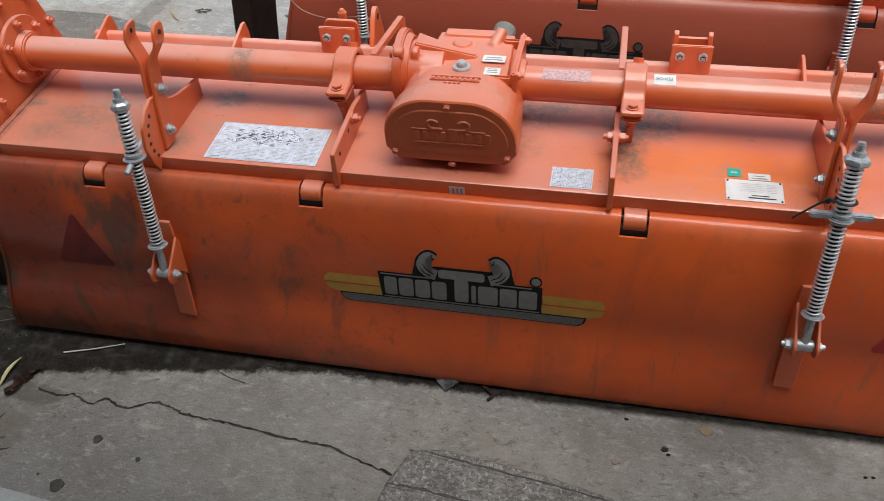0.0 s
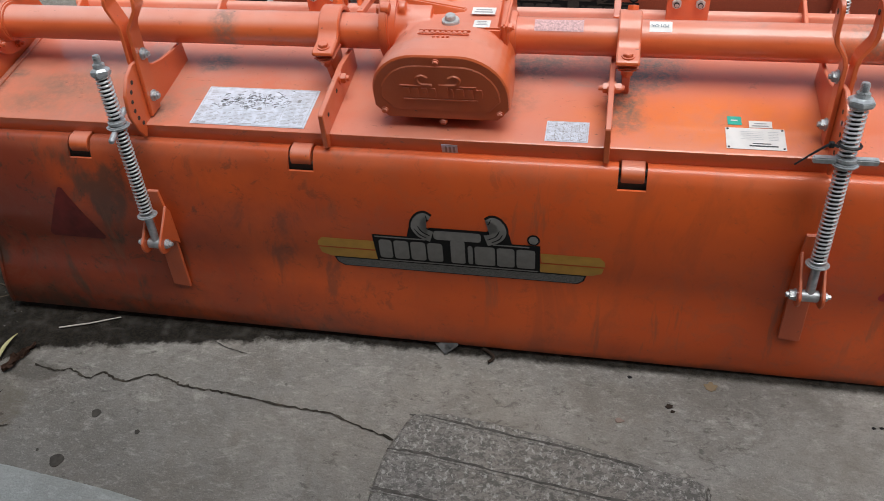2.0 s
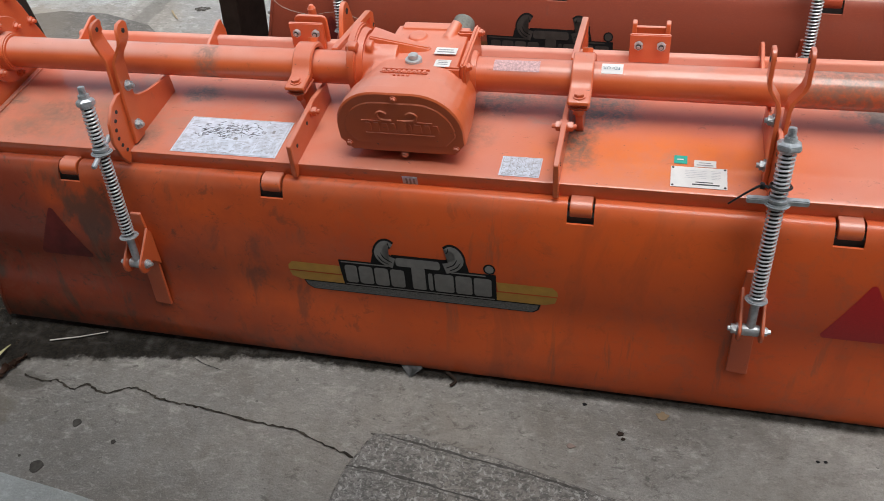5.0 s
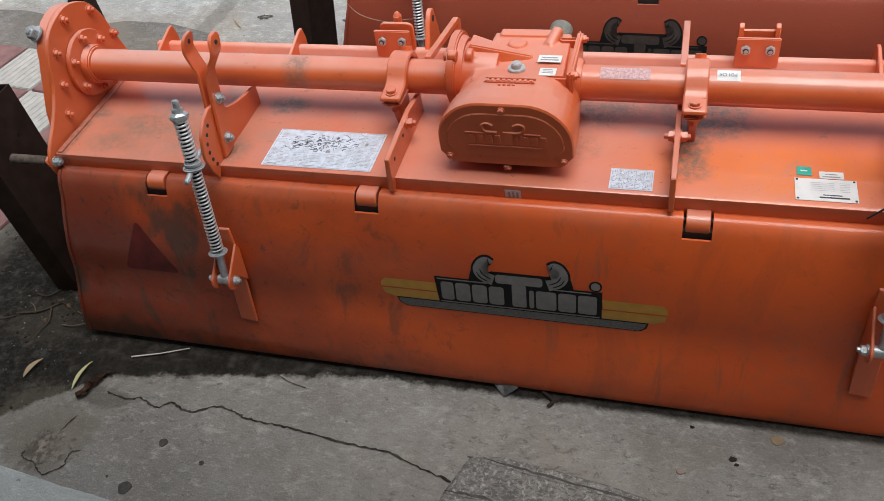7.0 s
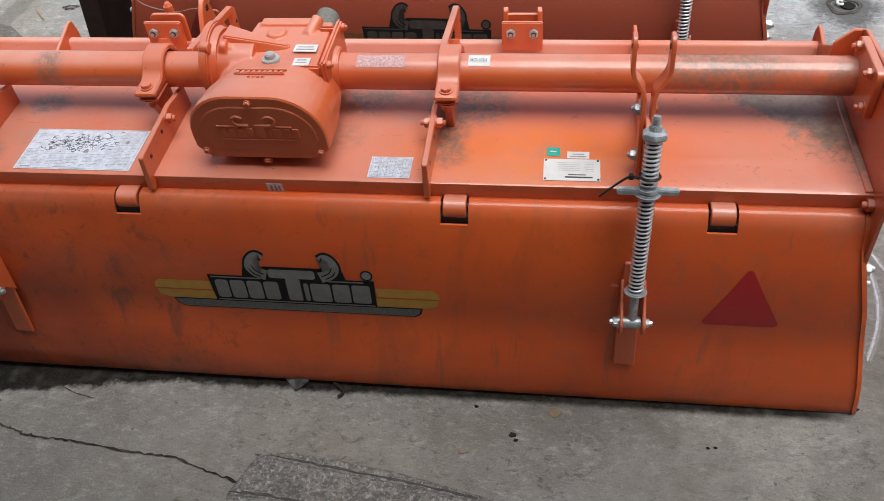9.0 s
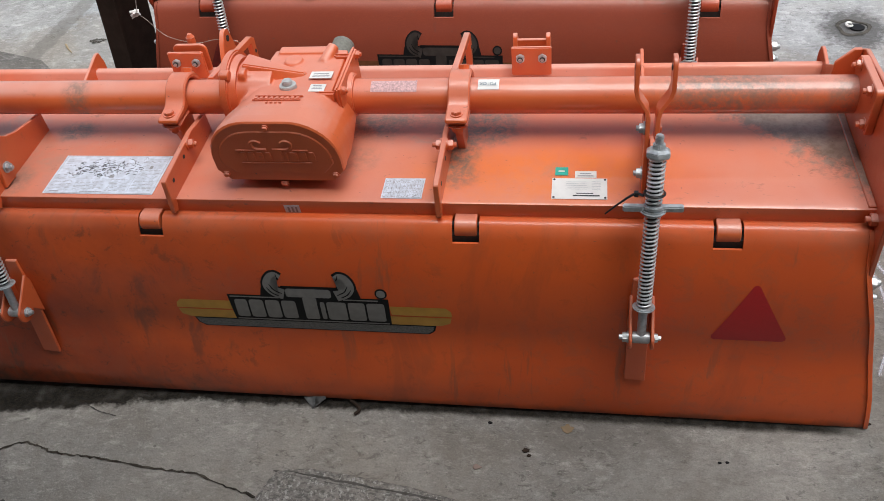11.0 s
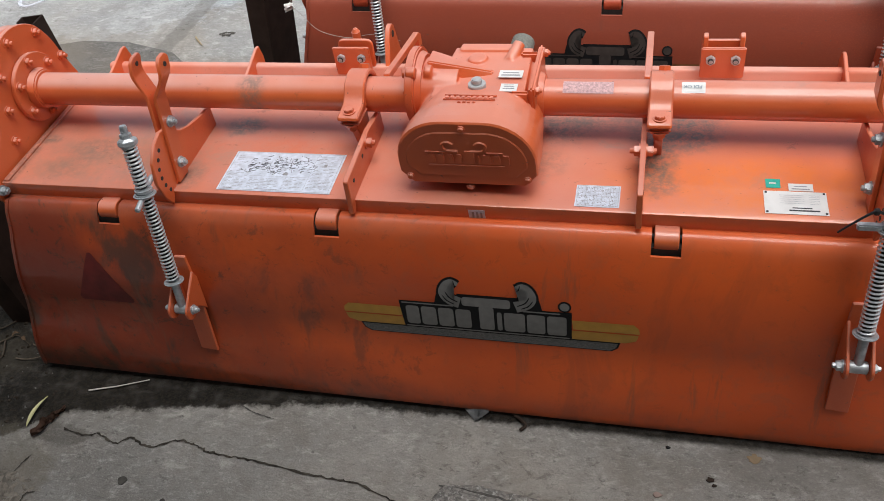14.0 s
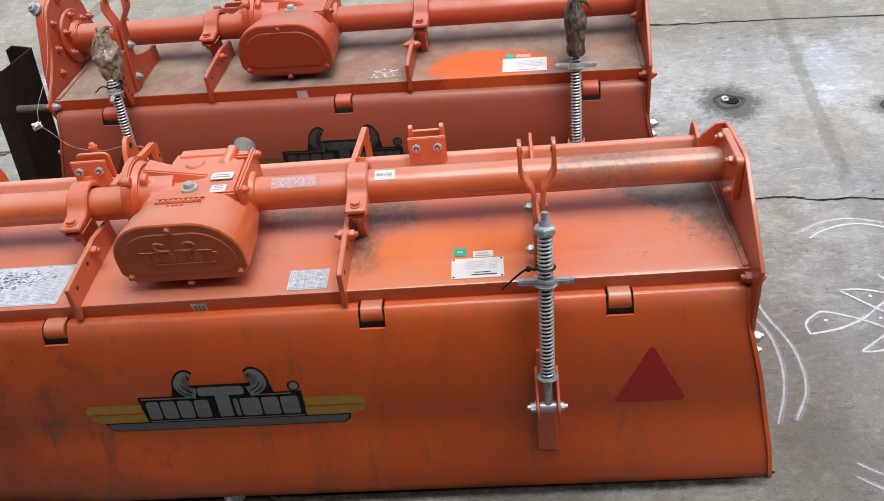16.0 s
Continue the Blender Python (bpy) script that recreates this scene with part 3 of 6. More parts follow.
def machine(name, at, W, hinges, arms, gear_x, rods, forks, brackets, gussets, paint_of, old=False):
    """A rotary tiller, seen from its rear board; x runs along it, y from the board to the hitch."""
    root = new(name)
    P, PC, PV, PB, PT = paint_of
    # rear board, with notches for the hinges and a bar along each end
    cols = sorted({-W + 0.02, W - 0.02, *(h + s * 0.0264 for h in hinges for s in (-1, 1)), *np.linspace(-W + 0.1, W - 0.1, 11).round(3)})
    bm = bmesh.new()
    grid = []
    for y, z in BOARD:
        half = board_half(W, z)
        grid.append([bm.verts.new((x, y, z)) for x in (-half, *cols, half)])
    xs = [-W, *cols, W]
    for i in range(len(BOARD) - 1):
        for k in range(len(xs) - 1):
            mid = (xs[k] + xs[k + 1]) / 2
            if BOARD[i][1] > 0.421 and any(abs(mid - h) < 0.0255 for h in hinges):
                continue
            bm.faces.new((grid[i][k], grid[i][k + 1], grid[i + 1][k + 1], grid[i + 1][k]))
    bmesh.ops.delete(bm, geom=[v for v in bm.verts if not v.link_faces], context="VERTS")
    bmesh.ops.recalc_face_normals(bm, faces=bm.faces)
    ext = bmesh.ops.extrude_face_region(bm, geom=bm.faces[:])
    bmesh.ops.translate(bm, verts=[v for v in ext["geom"] if isinstance(v, bmesh.types.BMVert)], vec=(0, 0.005, 0))
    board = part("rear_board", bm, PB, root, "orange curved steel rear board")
    for s in (-1, 1):
        bm = bmesh.new()
        rings = []
        for y, z in BOARD[:-2]:
            x = s * board_half(W, z)
            rings.append([bm.verts.new((x + s * a, y + b, z)) for a, b in ((-0.002, -0.004), (0.007, -0.002), (0.007, 0.030), (-0.002, 0.028))])
        for u, v in zip(rings, rings[1:]):
            for k in range(4):
                bm.faces.new((u[k], u[(k + 1) % 4], v[(k + 1) % 4], v[k]))
        bm.faces.new(rings[0][::-1]), bm.faces.new(rings[-1])
        part("end_flange", bm, PB, board)
    part("hinge_rod", rod((-W, 0.108, 0.455), (W, 0.108, 0.455), 0.006, seg=10), ROD_AND_GAP, root)
    for h in hinges:
        knuckle = [(0.1240, 0.4710), (0.106, 0.4725)] + arc(0.1075, 0.4515, 0.0213, 98, 236, 9) + [(0.112, 0.440), (0.118, 0.460)]
        part("hinge", plate(knuckle, h - 0.0218, h + 0.0218, w=0.0015), P, root)
        # dark block behind the notch stands in for the shade inside it
        part("hinge_shade", box(h - 0.031, h + 0.031, 0.088, 0.116, 0.385, 0.446, 0), ROD_AND_GAP, root)
    # cover over the rotor
    bm = bmesh.new()
    rows = [[bm.verts.new((x, y, z)) for x in np.linspace(-W, W, 13)] for y, z in COVER]
    for a, b in zip(rows, rows[1:]):
        for k in range(12):
            bm.faces.new((a[k], a[k + 1], b[k + 1], b[k]))
    ext = bmesh.ops.extrude_face_region(bm, geom=bm.faces[:])
    bmesh.ops.translate(bm, verts=[v for v in ext["geom"] if isinstance(v, bmesh.types.BMVert)], vec=(0, 0.003, -0.004))
    part("cover", bm, PV, root, "dusty orange sheet-steel cover")
    for s in (-1, 1):
        strip = [(y, cover_z(y) + h) for y, h in ((0.122, 0.0045), (0.25, 0.0045), (0.44, 0.0045), (0.52, 0.0045), (0.52, 0.0), (0.44, -0.002), (0.25, -0.002), (0.122, -0.002))]
        part("weld_strip", plate(strip, s * (W - 0.003) - (0.013 if s > 0 else 0.0), s * (W - 0.003) + (0.0 if s > 0 else 0.013), w=0.0015), PV, root)
    # main tube and the beam at the hitch side
    part("main_tube", rod((-W, TUBE_Y, TUBE_Z - 0.001), (W, TUBE_Y, TUBE_Z - 0.005), TUBE_R, seg=64), PT, root)
    beam = part("front_beam", plate([(0.594, 0.430), (0.600, 0.497), (0.604, 0.5035), (0.618, 0.5035), (0.660, 0.455), (0.660, 0.430)], -W - 0.005, W + 0.002), P if old else PAINT_BEAM, root)
    for v in beam.data.vertices:
        v.co.z -= 0.005 * (v.co.x + W) / (2 * W)
    # end plates
    rim = smooth_line([(y, z, 0) for y, z in ((0.108, 0.440), (0.096, 0.476), (0.112, 0.514), (0.165, 0.562), (0.205, 0.612), (0.230, 0.672), (0.270, 0.722), (0.345, 0.744), (0.412, 0.722), (0.448, 0.672), (0.466, 0.610), (0.490, 0.540))], 4)
    left = [(p.x, p.y) for p in rim] + [(0.510, 0.490), (0.575, 0.440), (0.62, 0.40), (0.62, 0.20), (0.50, 0.04), (0.22, 0.04), (0.12, 0.20), (0.10, 0.36)]
    lp = part("end_plate", plate(left, -W - 0.012, -W - 0.002), P, root)
    case = [(0.15, 0.42), (0.19, 0.56), (0.235, 0.65)] + arc(0.345, 0.635, 0.106, 165, 15, 12) + [(0.47, 0.56), (0.50, 0.40), (0.45, 0.12), (0.25, 0.12)]
    part("gear_case", plate(case, -W - 0.050, -W - 0.013, w=0.008), P, lp)
    disc = plate(arc(TUBE_Y, TUBE_Z + 0.004, 0.078, 0, 360, 31)[:-1], -W - 0.001, -W + 0.010, w=0.0015)
    part("tube_flange", join(disc, rod((-W + 0.008, TUBE_Y, TUBE_Z), (-W + 0.030, TUBE_Y, TUBE_Z), 0.047, 0.044, 32, 0.003)), P, root)
    for k in range(6):
        a = radians(30 + 60 * k)
        bolt(lp, (-W + 0.010, TUBE_Y + 0.063 * math.cos(a), TUBE_Z + 0.004 + 0.063 * math.sin(a)), (1, 0, 0), 0.0100, 0.009, 0.007, P)
    for y, z in ((0.210, 0.545), (0.235, 0.607), (0.260, 0.674), (0.325, 0.722), (0.415, 0.700), (0.456, 0.616)):
        bolt(lp, (-W - 0.002, y, z), (1, 0, 0), 0.0100, 0.009, 0.007, P)
    right = [(0.060, 0.37), (0.068, 0.50), (0.064, 0.532), (0.235, 0.664), (0.262, 0.672), (0.385, 0.664), (0.42, 0.645), (0.50, 0.56), (0.62, 0.49), (0.62, 0.20), (0.50, 0.04), (0.22, 0.04), (0.12, 0.20)]
    rp = part("end_plate", plate(right, W - 0.003, W + 0.006), P, root)
    part("tube_flange", plate(rounded(0.235, 0.365, 0.570, 0.668, 0.012), W - 0.018, W - 0.0035, w=0.0015), P, root)
    for y, z in ((0.250, 0.590), (0.262, 0.652), (0.345, 0.655), (0.350, 0.585)):
        bolt(rp, (W - 0.018, y, z), (-1, 0, 0), 0.010, 0.009, 0.006, P)
    part("flange_gusset", plate([(W - 0.050, 0.595), (W - 0.0035, 0.595), (W - 0.0035, 0.658), (W - 0.018, 0.658), (W - 0.046, 0.630)], 0.394, 0.402, "y"), P, root)
    for s in (-1, 1):
        bolt(lp if s < 0 else rp, (s * (W - 0.001), 0.108, 0.486), (-s, 0, 0), 0.0098 if s < 0 else 0.0125, 0.013, 0.004 if s < 0 else 0.008, ZINC_DULL if s < 0 else P)
        bolt(lp if s < 0 else rp, (s * (W + 0.013), 0.108, 0.486), (s, 0, 0), 0.011, 0.008, 0.004, P)
        bolt(lp if s < 0 else rp, (s * (W + 0.013), 0.085, 0.350), (s, 0, 0), 0.013, 0.012, 0.008)
        bolt(lp if s < 0 else rp, (s * (W + 0.013), 0.075, 0.322), (s, 0, 0), 0.011, 0.010, 0.008)
    bolt(lp, (-W - 0.042, 0.272, 0.716), (-0.3, -0.5, 0.7), 0.016, 0.016, 0.006)
    # carrying arms with their clamps round the tube, and the hitch plates behind
    for s, x in zip((-1, 1), arms):
        arm = [(0.100, 0.478), (0.106, 0.552), (0.118, 0.556), (0.262, 0.566), (0.34, 0.556), (0.345, 0.503), (0.125, 0.4975), (0.112, 0.474)]
        a = part("carrying_arm", plate(arm, x - 0.0055, x + 0.0055), P, root)
        for y, z in ((0.135, 0.535), (0.20, 0.545)):
            part("hole", rod((x - 0.0062, y, z), (x + 0.0062, y, z), 0.0045, seg=10), ROD_AND_GAP, a)
        bolt(a, (x + 0.0065, 0.235, 0.552), (1, 0, 0), 0.011, 0.012, 0.006, P)
        if s > 0:
            bolt(a, (x - 0.0065, 0.235, 0.552), (-1, 0, 0), 0.011, 0.010, 0.008, P)
        cx = x - 0.026 if s < 0 else x + 0.026
        strap = arc(TUBE_Y, TUBE_Z, 0.0500, -14, 150, 14) + [(0.286, 0.614), (0.278, 0.611), (0.242, 0.608), (0.238, 0.603), (0.239, 0.597), (0.292, 0.5965)] + arc(TUBE_Y, TUBE_Z, 0.0385, 186, -14, 14)
        saddle = part("clamp", plate(strap, cx - 0.022, cx + 0.022, w=0.004), P, root)
        part("clamp_base", join(box(cx - 0.021, cx + 0.021, 0.243, 0.305, 0.583, 0.593, 0.004), plate([(0.255, 0.583), (0.33, 0.583), (0.33, 0.503), (0.285, 0.502)], cx - 0.008, cx + 0.008)), P, root)
        bolt(saddle, (cx, 0.257, 0.6095), (0, 0, 1), 0.0105, 0.008, 0.0, P)
        bolt(saddle, (cx, 0.256, 0.583), (0, 0, -1), 0.0125, 0.012, 0.006, P)
        bolt(saddle, (cx + 0.004, 0.372, 0.638), (0, 0.5, 1), 0.012, 0.010, 0.0, P)
        mast = [(0.394, 0.595), (0.400, 0.609), (0.640, 0.572), (0.656, 0.560), (0.656, 0.44), (0.638, 0.44), (0.634, 0.556)]
        mx = x + 0.012 if s < 0 else x + 0.0
        hp = part("hitch_plate", plate(mast, mx - 0.007, mx + 0.007), P, root)
        part("hole", rod((mx - 0.0076, 0.646, 0.53), (mx + 0.0076, 0.646, 0.53), 0.005, seg=12), ROD_AND_GAP, hp)
    # brackets on the beam
    for k, x in enumerate(brackets):
        b = part("hitch_bracket", box(x - 0.045, x + 0.045, 0.585, 0.5935, 0.490, 0.561, 0.002), P, root)
        for dx in (-0.025, 0.025):
            nut = bolt(b, (x + dx, 0.585, 0.536), (0, -1, 0), 0.0108, 0.009, 0.0, washer=False)
            part("stud", rod((x + dx, 0.585, 0.536), (x + dx, 0.573, 0.536), 0.0062, seg=14, w=0.0008), ROD_AND_GAP, nut)
            part("stud", rod((x + dx, 0.585, 0.536), (x + dx, 0.5715, 0.536), 0.0046, seg=12, w=0.0008), ZINC_DULL, nut)
        if k == 0:
            part("back_plate", plate(rounded(x - 0.036, x + 0.050, 0.495, 0.572, 0.015), 0.604, 0.612, "y"), P, b)
            part("ear", join(rod((x + 0.006, 0.628, 0.520), (x + 0.006, 0.628, 0.580), 0.0105, seg=18), rod((x + 0.006, 0.628, 0.579), (x + 0.006, 0.628, 0.590), 0.0105, 0.004, 18, 0.002)), P, b)
            part("ear", plate([(0.600, 0.49), (0.632, 0.556)] + arc(0.662, 0.560, 0.020, 150, 0, 6) + [(0.715, 0.46)], x + 0.072, x + 0.084), P, b)
            part("hole", rod((x + 0.071, 0.662, 0.556), (x + 0.085, 0.662, 0.556), 0.008, seg=12), ROD_AND_GAP, b)
        else:
            part("back_plate", plate(rounded(x - 0.042, x + 0.042, 0.495, 0.566, 0.010), 0.612, 0.620, "y"), P, b)
            for dx in (-0.037, 0.037):
                part("ear", plate([(0.594, 0.50), (0.604, 0.578), (0.616, 0.582), (0.66, 0.54), (0.66, 0.46)], x + dx - 0.005, x + dx + 0.005), P, b)
    for x in gussets:
        top = 0.533 if x < 0 else 0.522
        part("gusset", plate([(0.455, 0.475), (0.630, top), (0.645, top - 0.001), (0.655, 0.500), (0.655, 0.447), (0.455, 0.447)], x - 0.004, x + 0.004), P, root)
    gearbox(root, gear_x, PC, old)
    for x, lean, handle in rods:
        spring_rod(root, x, lean, handle, P, old)
    for x, away in forks:
        fork(root, x, away, P)
    logo(root, 0.0, old)
    for s in (-1, 1):
        tri = []
        for a, b in ((s * (W - 0.189), 0.372), (s * (W - 0.189) - 0.0755, 0.227), (s * (W - 0.189) + 0.0755, 0.227)):
            tri.append((a, b))
        soft = []
        for k in range(3):
            p, q, r = (Vector(tri[(k + d) % 3]) for d in (-1, 0, 1))
            soft += [q + (p - q).normalized() * 0.012, q + ((p - q).normalized() + (r - q).normalized()) * 0.0045, q + (r - q).normalized() * 0.012]
        on_board("warning_triangle", [tuple(v) for v in soft], RED_GRIMY if s < 0 or old else RED_DECAL, root, 0.0008, "dark red reflective triangle")
    root.matrix_world = at
    return root


LEAN = -0.10


def gearbox(root, gx, P, old):
    """The cast centre gearbox, with its D-shaped front lid, side housings and oil plug."""
    def dee(k, top, bot=0.530, half=0.131):
        r = min(0.092, (top - bot) * 0.70)
        return ([(gx - half * k + 0.022, bot), (gx + half * k - 0.022, bot), (gx + half * k, bot + 0.026)] + arc(gx + half * k - r, top - r, r, 0, 90, 9)
                + arc(gx - half * k + r, top - r, r, 90, 180, 9) + [(gx - half * k, bot + 0.026)])
    def loft(rings, w=0.0):
        bm = bmesh.new()
        rows = [[bm.verts.new((x, y + (z - 0.6) * LEAN, z)) for x, z in ring] for y, ring in rings]
        for a, b in zip(rows, rows[1:]):
            for k in range(len(a)):
                bm.faces.new((a[k], a[(k + 1) % len(a)], b[(k + 1) % len(a)], b[k]))
        bm.faces.new(rows[0]), bm.faces.new(rows[-1][::-1])
        bmesh.ops.recalc_face_normals(bm, faces=bm.faces)
        return bev(bm, w, 2)
    def hull(points):
        bm = bmesh.new()
        for a, y, z in points:
            bm.verts.new((gx + a, y, z))
        bmesh.ops.convex_hull(bm, input=bm.verts[:])
        return bm
    HZ = TUBE_Z + 0.018
    drum = loft([(0.158, dee(0.995, 0.677)), (0.200, dee(1.0, 0.673)), (0.245, dee(0.97, 0.663)), (0.300, dee(0.93, 0.650, 0.54)), (0.350, dee(0.84, 0.638, 0.54))])
    casing = hull([(-0.088, 0.262, 0.648), (0.094, 0.262, 0.653), (-0.074, 0.446, 0.644), (0.086, 0.446, 0.644), (-0.105, 0.280, 0.540), (0.098, 0.280, 0.540), (-0.09, 0.460, 0.540), (0.09, 0.460, 0.540)])
    lugs = [rod((gx - 0.140, TUBE_Y + 0.072 * math.cos(radians(q)), HZ + 0.072 * math.sin(radians(q))), (gx - 0.120, TUBE_Y + 0.072 * math.cos(radians(q)), HZ + 0.072 * math.sin(radians(q))), 0.0125, seg=16) for q in (128,)]
    body = part("gearbox", join(drum, casing, *lugs,
                                rod((gx - 0.128, TUBE_Y, HZ - 0.008), (gx - 0.045, TUBE_Y, HZ - 0.012), 0.066, 0.060, 40),
                                rod((gx - 0.154, 0.312, 0.664), (gx - 0.085, 0.318, 0.660), 0.0095, seg=14), rod((gx - 0.108, 0.316, 0.664), (gx - 0.094, 0.317, 0.663), 0.016, seg=14),
                                box(gx - 0.062, gx + 0.050, 0.424, 0.450, 0.620, 0.6520, 0), rod((gx - 0.018, 0.392, 0.640), (gx - 0.018, 0.392, 0.6550), 0.024, 0.018, 20),
                                rod((gx + 0.046, 0.396, 0.640), (gx + 0.060, 0.436, 0.659), 0.014, 0.012, 16), box(gx + 0.050, gx + 0.104, 0.296, 0.400, 0.555, 0.638, 0)), P, root, "orange cast-iron gearbox")
    cast = body.modifiers.new("cast", "REMESH")
    cast.mode, cast.voxel_size, cast.use_smooth_shade = "VOXEL", 0.0027, True
    soft_edges = body.modifiers.new("soft_edges", "SMOOTH")
    soft_edges.factor, soft_edges.iterations = 0.5, 4
    web = hull([(-0.104, 0.326, 0.684), (-0.104, 0.372, 0.682), (-0.100, 0.312, 0.640), (-0.100, 0.392, 0.640), (0.020, 0.338, 0.654), (0.020, 0.346, 0.654), (0.026, 0.330, 0.640), (0.026, 0.354, 0.640)])
    part("web", bev(web, 0.0025), P, body)
    part("flange", join(rod((gx - 0.142, TUBE_Y, HZ), (gx - 0.124, TUBE_Y, HZ), 0.079, seg=56, w=0.003), rod((gx - 0.126, TUBE_Y, HZ), (gx - 0.112, TUBE_Y, HZ), 0.071, 0.064, 48)), P, body)
    lid = part("lid", loft([(0.1395, dee(0.980, 0.674)), (0.1420, dee(0.995, 0.6775)), (0.146, dee(1.0, 0.6785)), (0.162, dee(1.0, 0.6785))]), P, body)
    part("lid_panel", loft([(0.1380, dee(0.86, 0.654, 0.551)), (0.142, dee(0.89, 0.658, 0.548))], 0.0008), P, lid)
    foot = lambda z0: [(gx - 0.080, z0), (gx + 0.080, z0), (gx + 0.112, 0.542), (gx - 0.112, 0.542)]
    part("sump", loft([(0.150, foot(0.519)), (0.165, foot(0.512)), (0.26, foot(0.512))], 0.003), P, body)
    part("foot", box(gx - 0.085, gx + 0.085, 0.225, 0.440, 0.498, 0.545, 0.004), P, body)
    for dx, z in ((0.0, 0.664), (-0.112, 0.546), (0.112, 0.546)):
        bolt(lid, (gx + dx, 0.139 + (z - 0.6) * LEAN, z), (0, -1, LEAN), 0.0058, 0.006, 0.0, P)
    bolt(lid, (gx, 0.152, 0.518), (0, -0.8, -0.6), 0.007, 0.005, 0.0, P)
    # raised mark on the lid: plain bars in place of the maker's name
    x = gx - 0.068
    marks = []
    relief = lambda outline: loft([(0.1360, outline), (0.1390, outline)], 0.0005)
    for wd, z0, hh in ((0.012, 0.584, 0.021), (0.013, 0.583, 0.022), (0.013, 0.583, 0.022), (0.012, 0.583, 0.022), (0.019, 0.583, 0.031), (0.0055, 0.583, 0.021), (0.016, 0.583, 0.022), (0.013, 0.583, 0.022), (0.013, 0.583, 0.022)):
        marks.append(relief([(x + 0.001, z0), (x + wd - 0.001, z0), (x + wd, z0 + hh * 0.5), (x + wd - 0.0015, z0 + hh), (x + 0.0015, z0 + hh), (x, z0 + hh * 0.45)]))
        x += wd + 0.0042
    for x0, x1, z0 in ((-0.070, 0.072, 0.5765), (-0.074, -0.034, 0.6085), (0.040, 0.070, 0.6085)):
        marks.append(relief([(gx + x0, z0), (gx + x1, z0), (gx + x1, z0 + 0.0026), (gx + x0, z0 + 0.0026)]))
    for s in (-1, 1):
        curl = smooth_line([(gx + s * 0.012, 0, 0.612), (gx + s * 0.034, 0, 0.614), (gx + s * 0.040, 0, 0.627), (gx + s * 0.030, 0, 0.633), (gx + s * 0.020, 0, 0.628)], 4)
        marks.append(tube_along([Vector((p.x, 0.1395 + (p.z - 0.6) * LEAN - 0.001, p.z)) for p in curl], 0.0034))
    if not old:
        part("raised_mark", join(*marks), P, lid)
    # necks and flanges of the tube
    part("tube_neck", rod((gx - 0.156, TUBE_Y, TUBE_Z), (gx - 0.139, TUBE_Y, TUBE_Z), 0.042, 0.047, 32, 0.002), P, body)
    for k in range(8):
        a = radians(22 + 45 * k)
        bolt(body, (gx - 0.140, TUBE_Y + 0.064 * math.cos(a), HZ + 0.064 * math.sin(a)), (-1, 0, 0), 0.007, 0.006, 0.0, P)
    part("side_flange", join(box(gx + 0.101, gx + 0.112, 0.262, 0.425, 0.552, 0.664, 0.004), box(gx + 0.066, gx + 0.103, 0.262, 0.272, 0.590, 0.656, 0.004), box(gx + 0.066, gx + 0.103, 0.404, 0.414, 0.590, 0.656, 0.004)), P, body)
    part("tube_neck", rod((gx + 0.110, TUBE_Y, TUBE_Z), (gx + 0.122, TUBE_Y, TUBE_Z), 0.047, 0.043, 32, 0.002), P, body)
    for y, z in ((0.280, 0.566), (0.282, 0.648), (0.412, 0.652), (0.410, 0.566)):
        bolt(body, (gx + 0.112, y, z), (1, 0, 0), 0.009, 0.008, 0.004, P)
    plug = part("oil_plug", join(rod((gx, 0.287, 0.650), (gx, 0.287, 0.6605), 0.0175, 0.017, 24, 0.001), rod((gx, 0.287, 0.660), (gx, 0.287, 0.670), 0.0105, 0.010, 20, 0.0015)), PLUG_GREY, body, "grey oil filler plug")
    part("shaft_cap", rod((gx + 0.040, 0.425, 0.584), (gx + 0.052, 0.535, 0.610), 0.0255, 0.0245, 28, 0.005), CAP_GREY, body, "mottled grey shaft cap")
    if not old:
        for x0, x1, y0, y1, z0 in ((0.036, 0.082, 0.316, 0.341, 0.6548), (0.046, 0.078, 0.268, 0.294, 0.6548)):
            part("sticker", box(gx + x0, gx + x1, y0, y1, z0, z0 + 0.0008, 0), WHITE, body, "white paper sticker")
        part("print", join(box(gx + 0.041, gx + 0.077, 0.322, 0.3255, 0.6557, 0.6560, 0), box(gx + 0.043, gx + 0.074, 0.3305, 0.3335, 0.6557, 0.6560, 0)), INK_FAINT, body)
        part("print", join(box(gx + 0.051, gx + 0.073, 0.276, 0.278, 0.6557, 0.6560, 0), box(gx + 0.053, gx + 0.072, 0.282, 0.284, 0.6557, 0.6560, 0), box(gx + 0.052, gx + 0.070, 0.288, 0.290, 0.6557, 0.6560, 0)), INK_FAINT, body)
        rows = [box(gx - 0.048 + 0.0105 * k, gx - 0.041 + 0.0105 * k, 0.222, 0.230, 0.6660, 0.6702, 0.001) for k in range(9)]
        rows += [box(gx - 0.020 + 0.009 * k, gx - 0.014 + 0.009 * k, 0.204, 0.209, 0.6690, 0.6734, 0.001) for k in range(4)]
        rows += [box(gx - 0.050, gx + 0.048, 0.2165, 0.2185, 0.6680, 0.6716, 0.0008), box(gx - 0.050, gx + 0.048, 0.234, 0.236, 0.6640, 0.6686, 0.0008)]
        part("raised_mark", join(*rows), P, body)


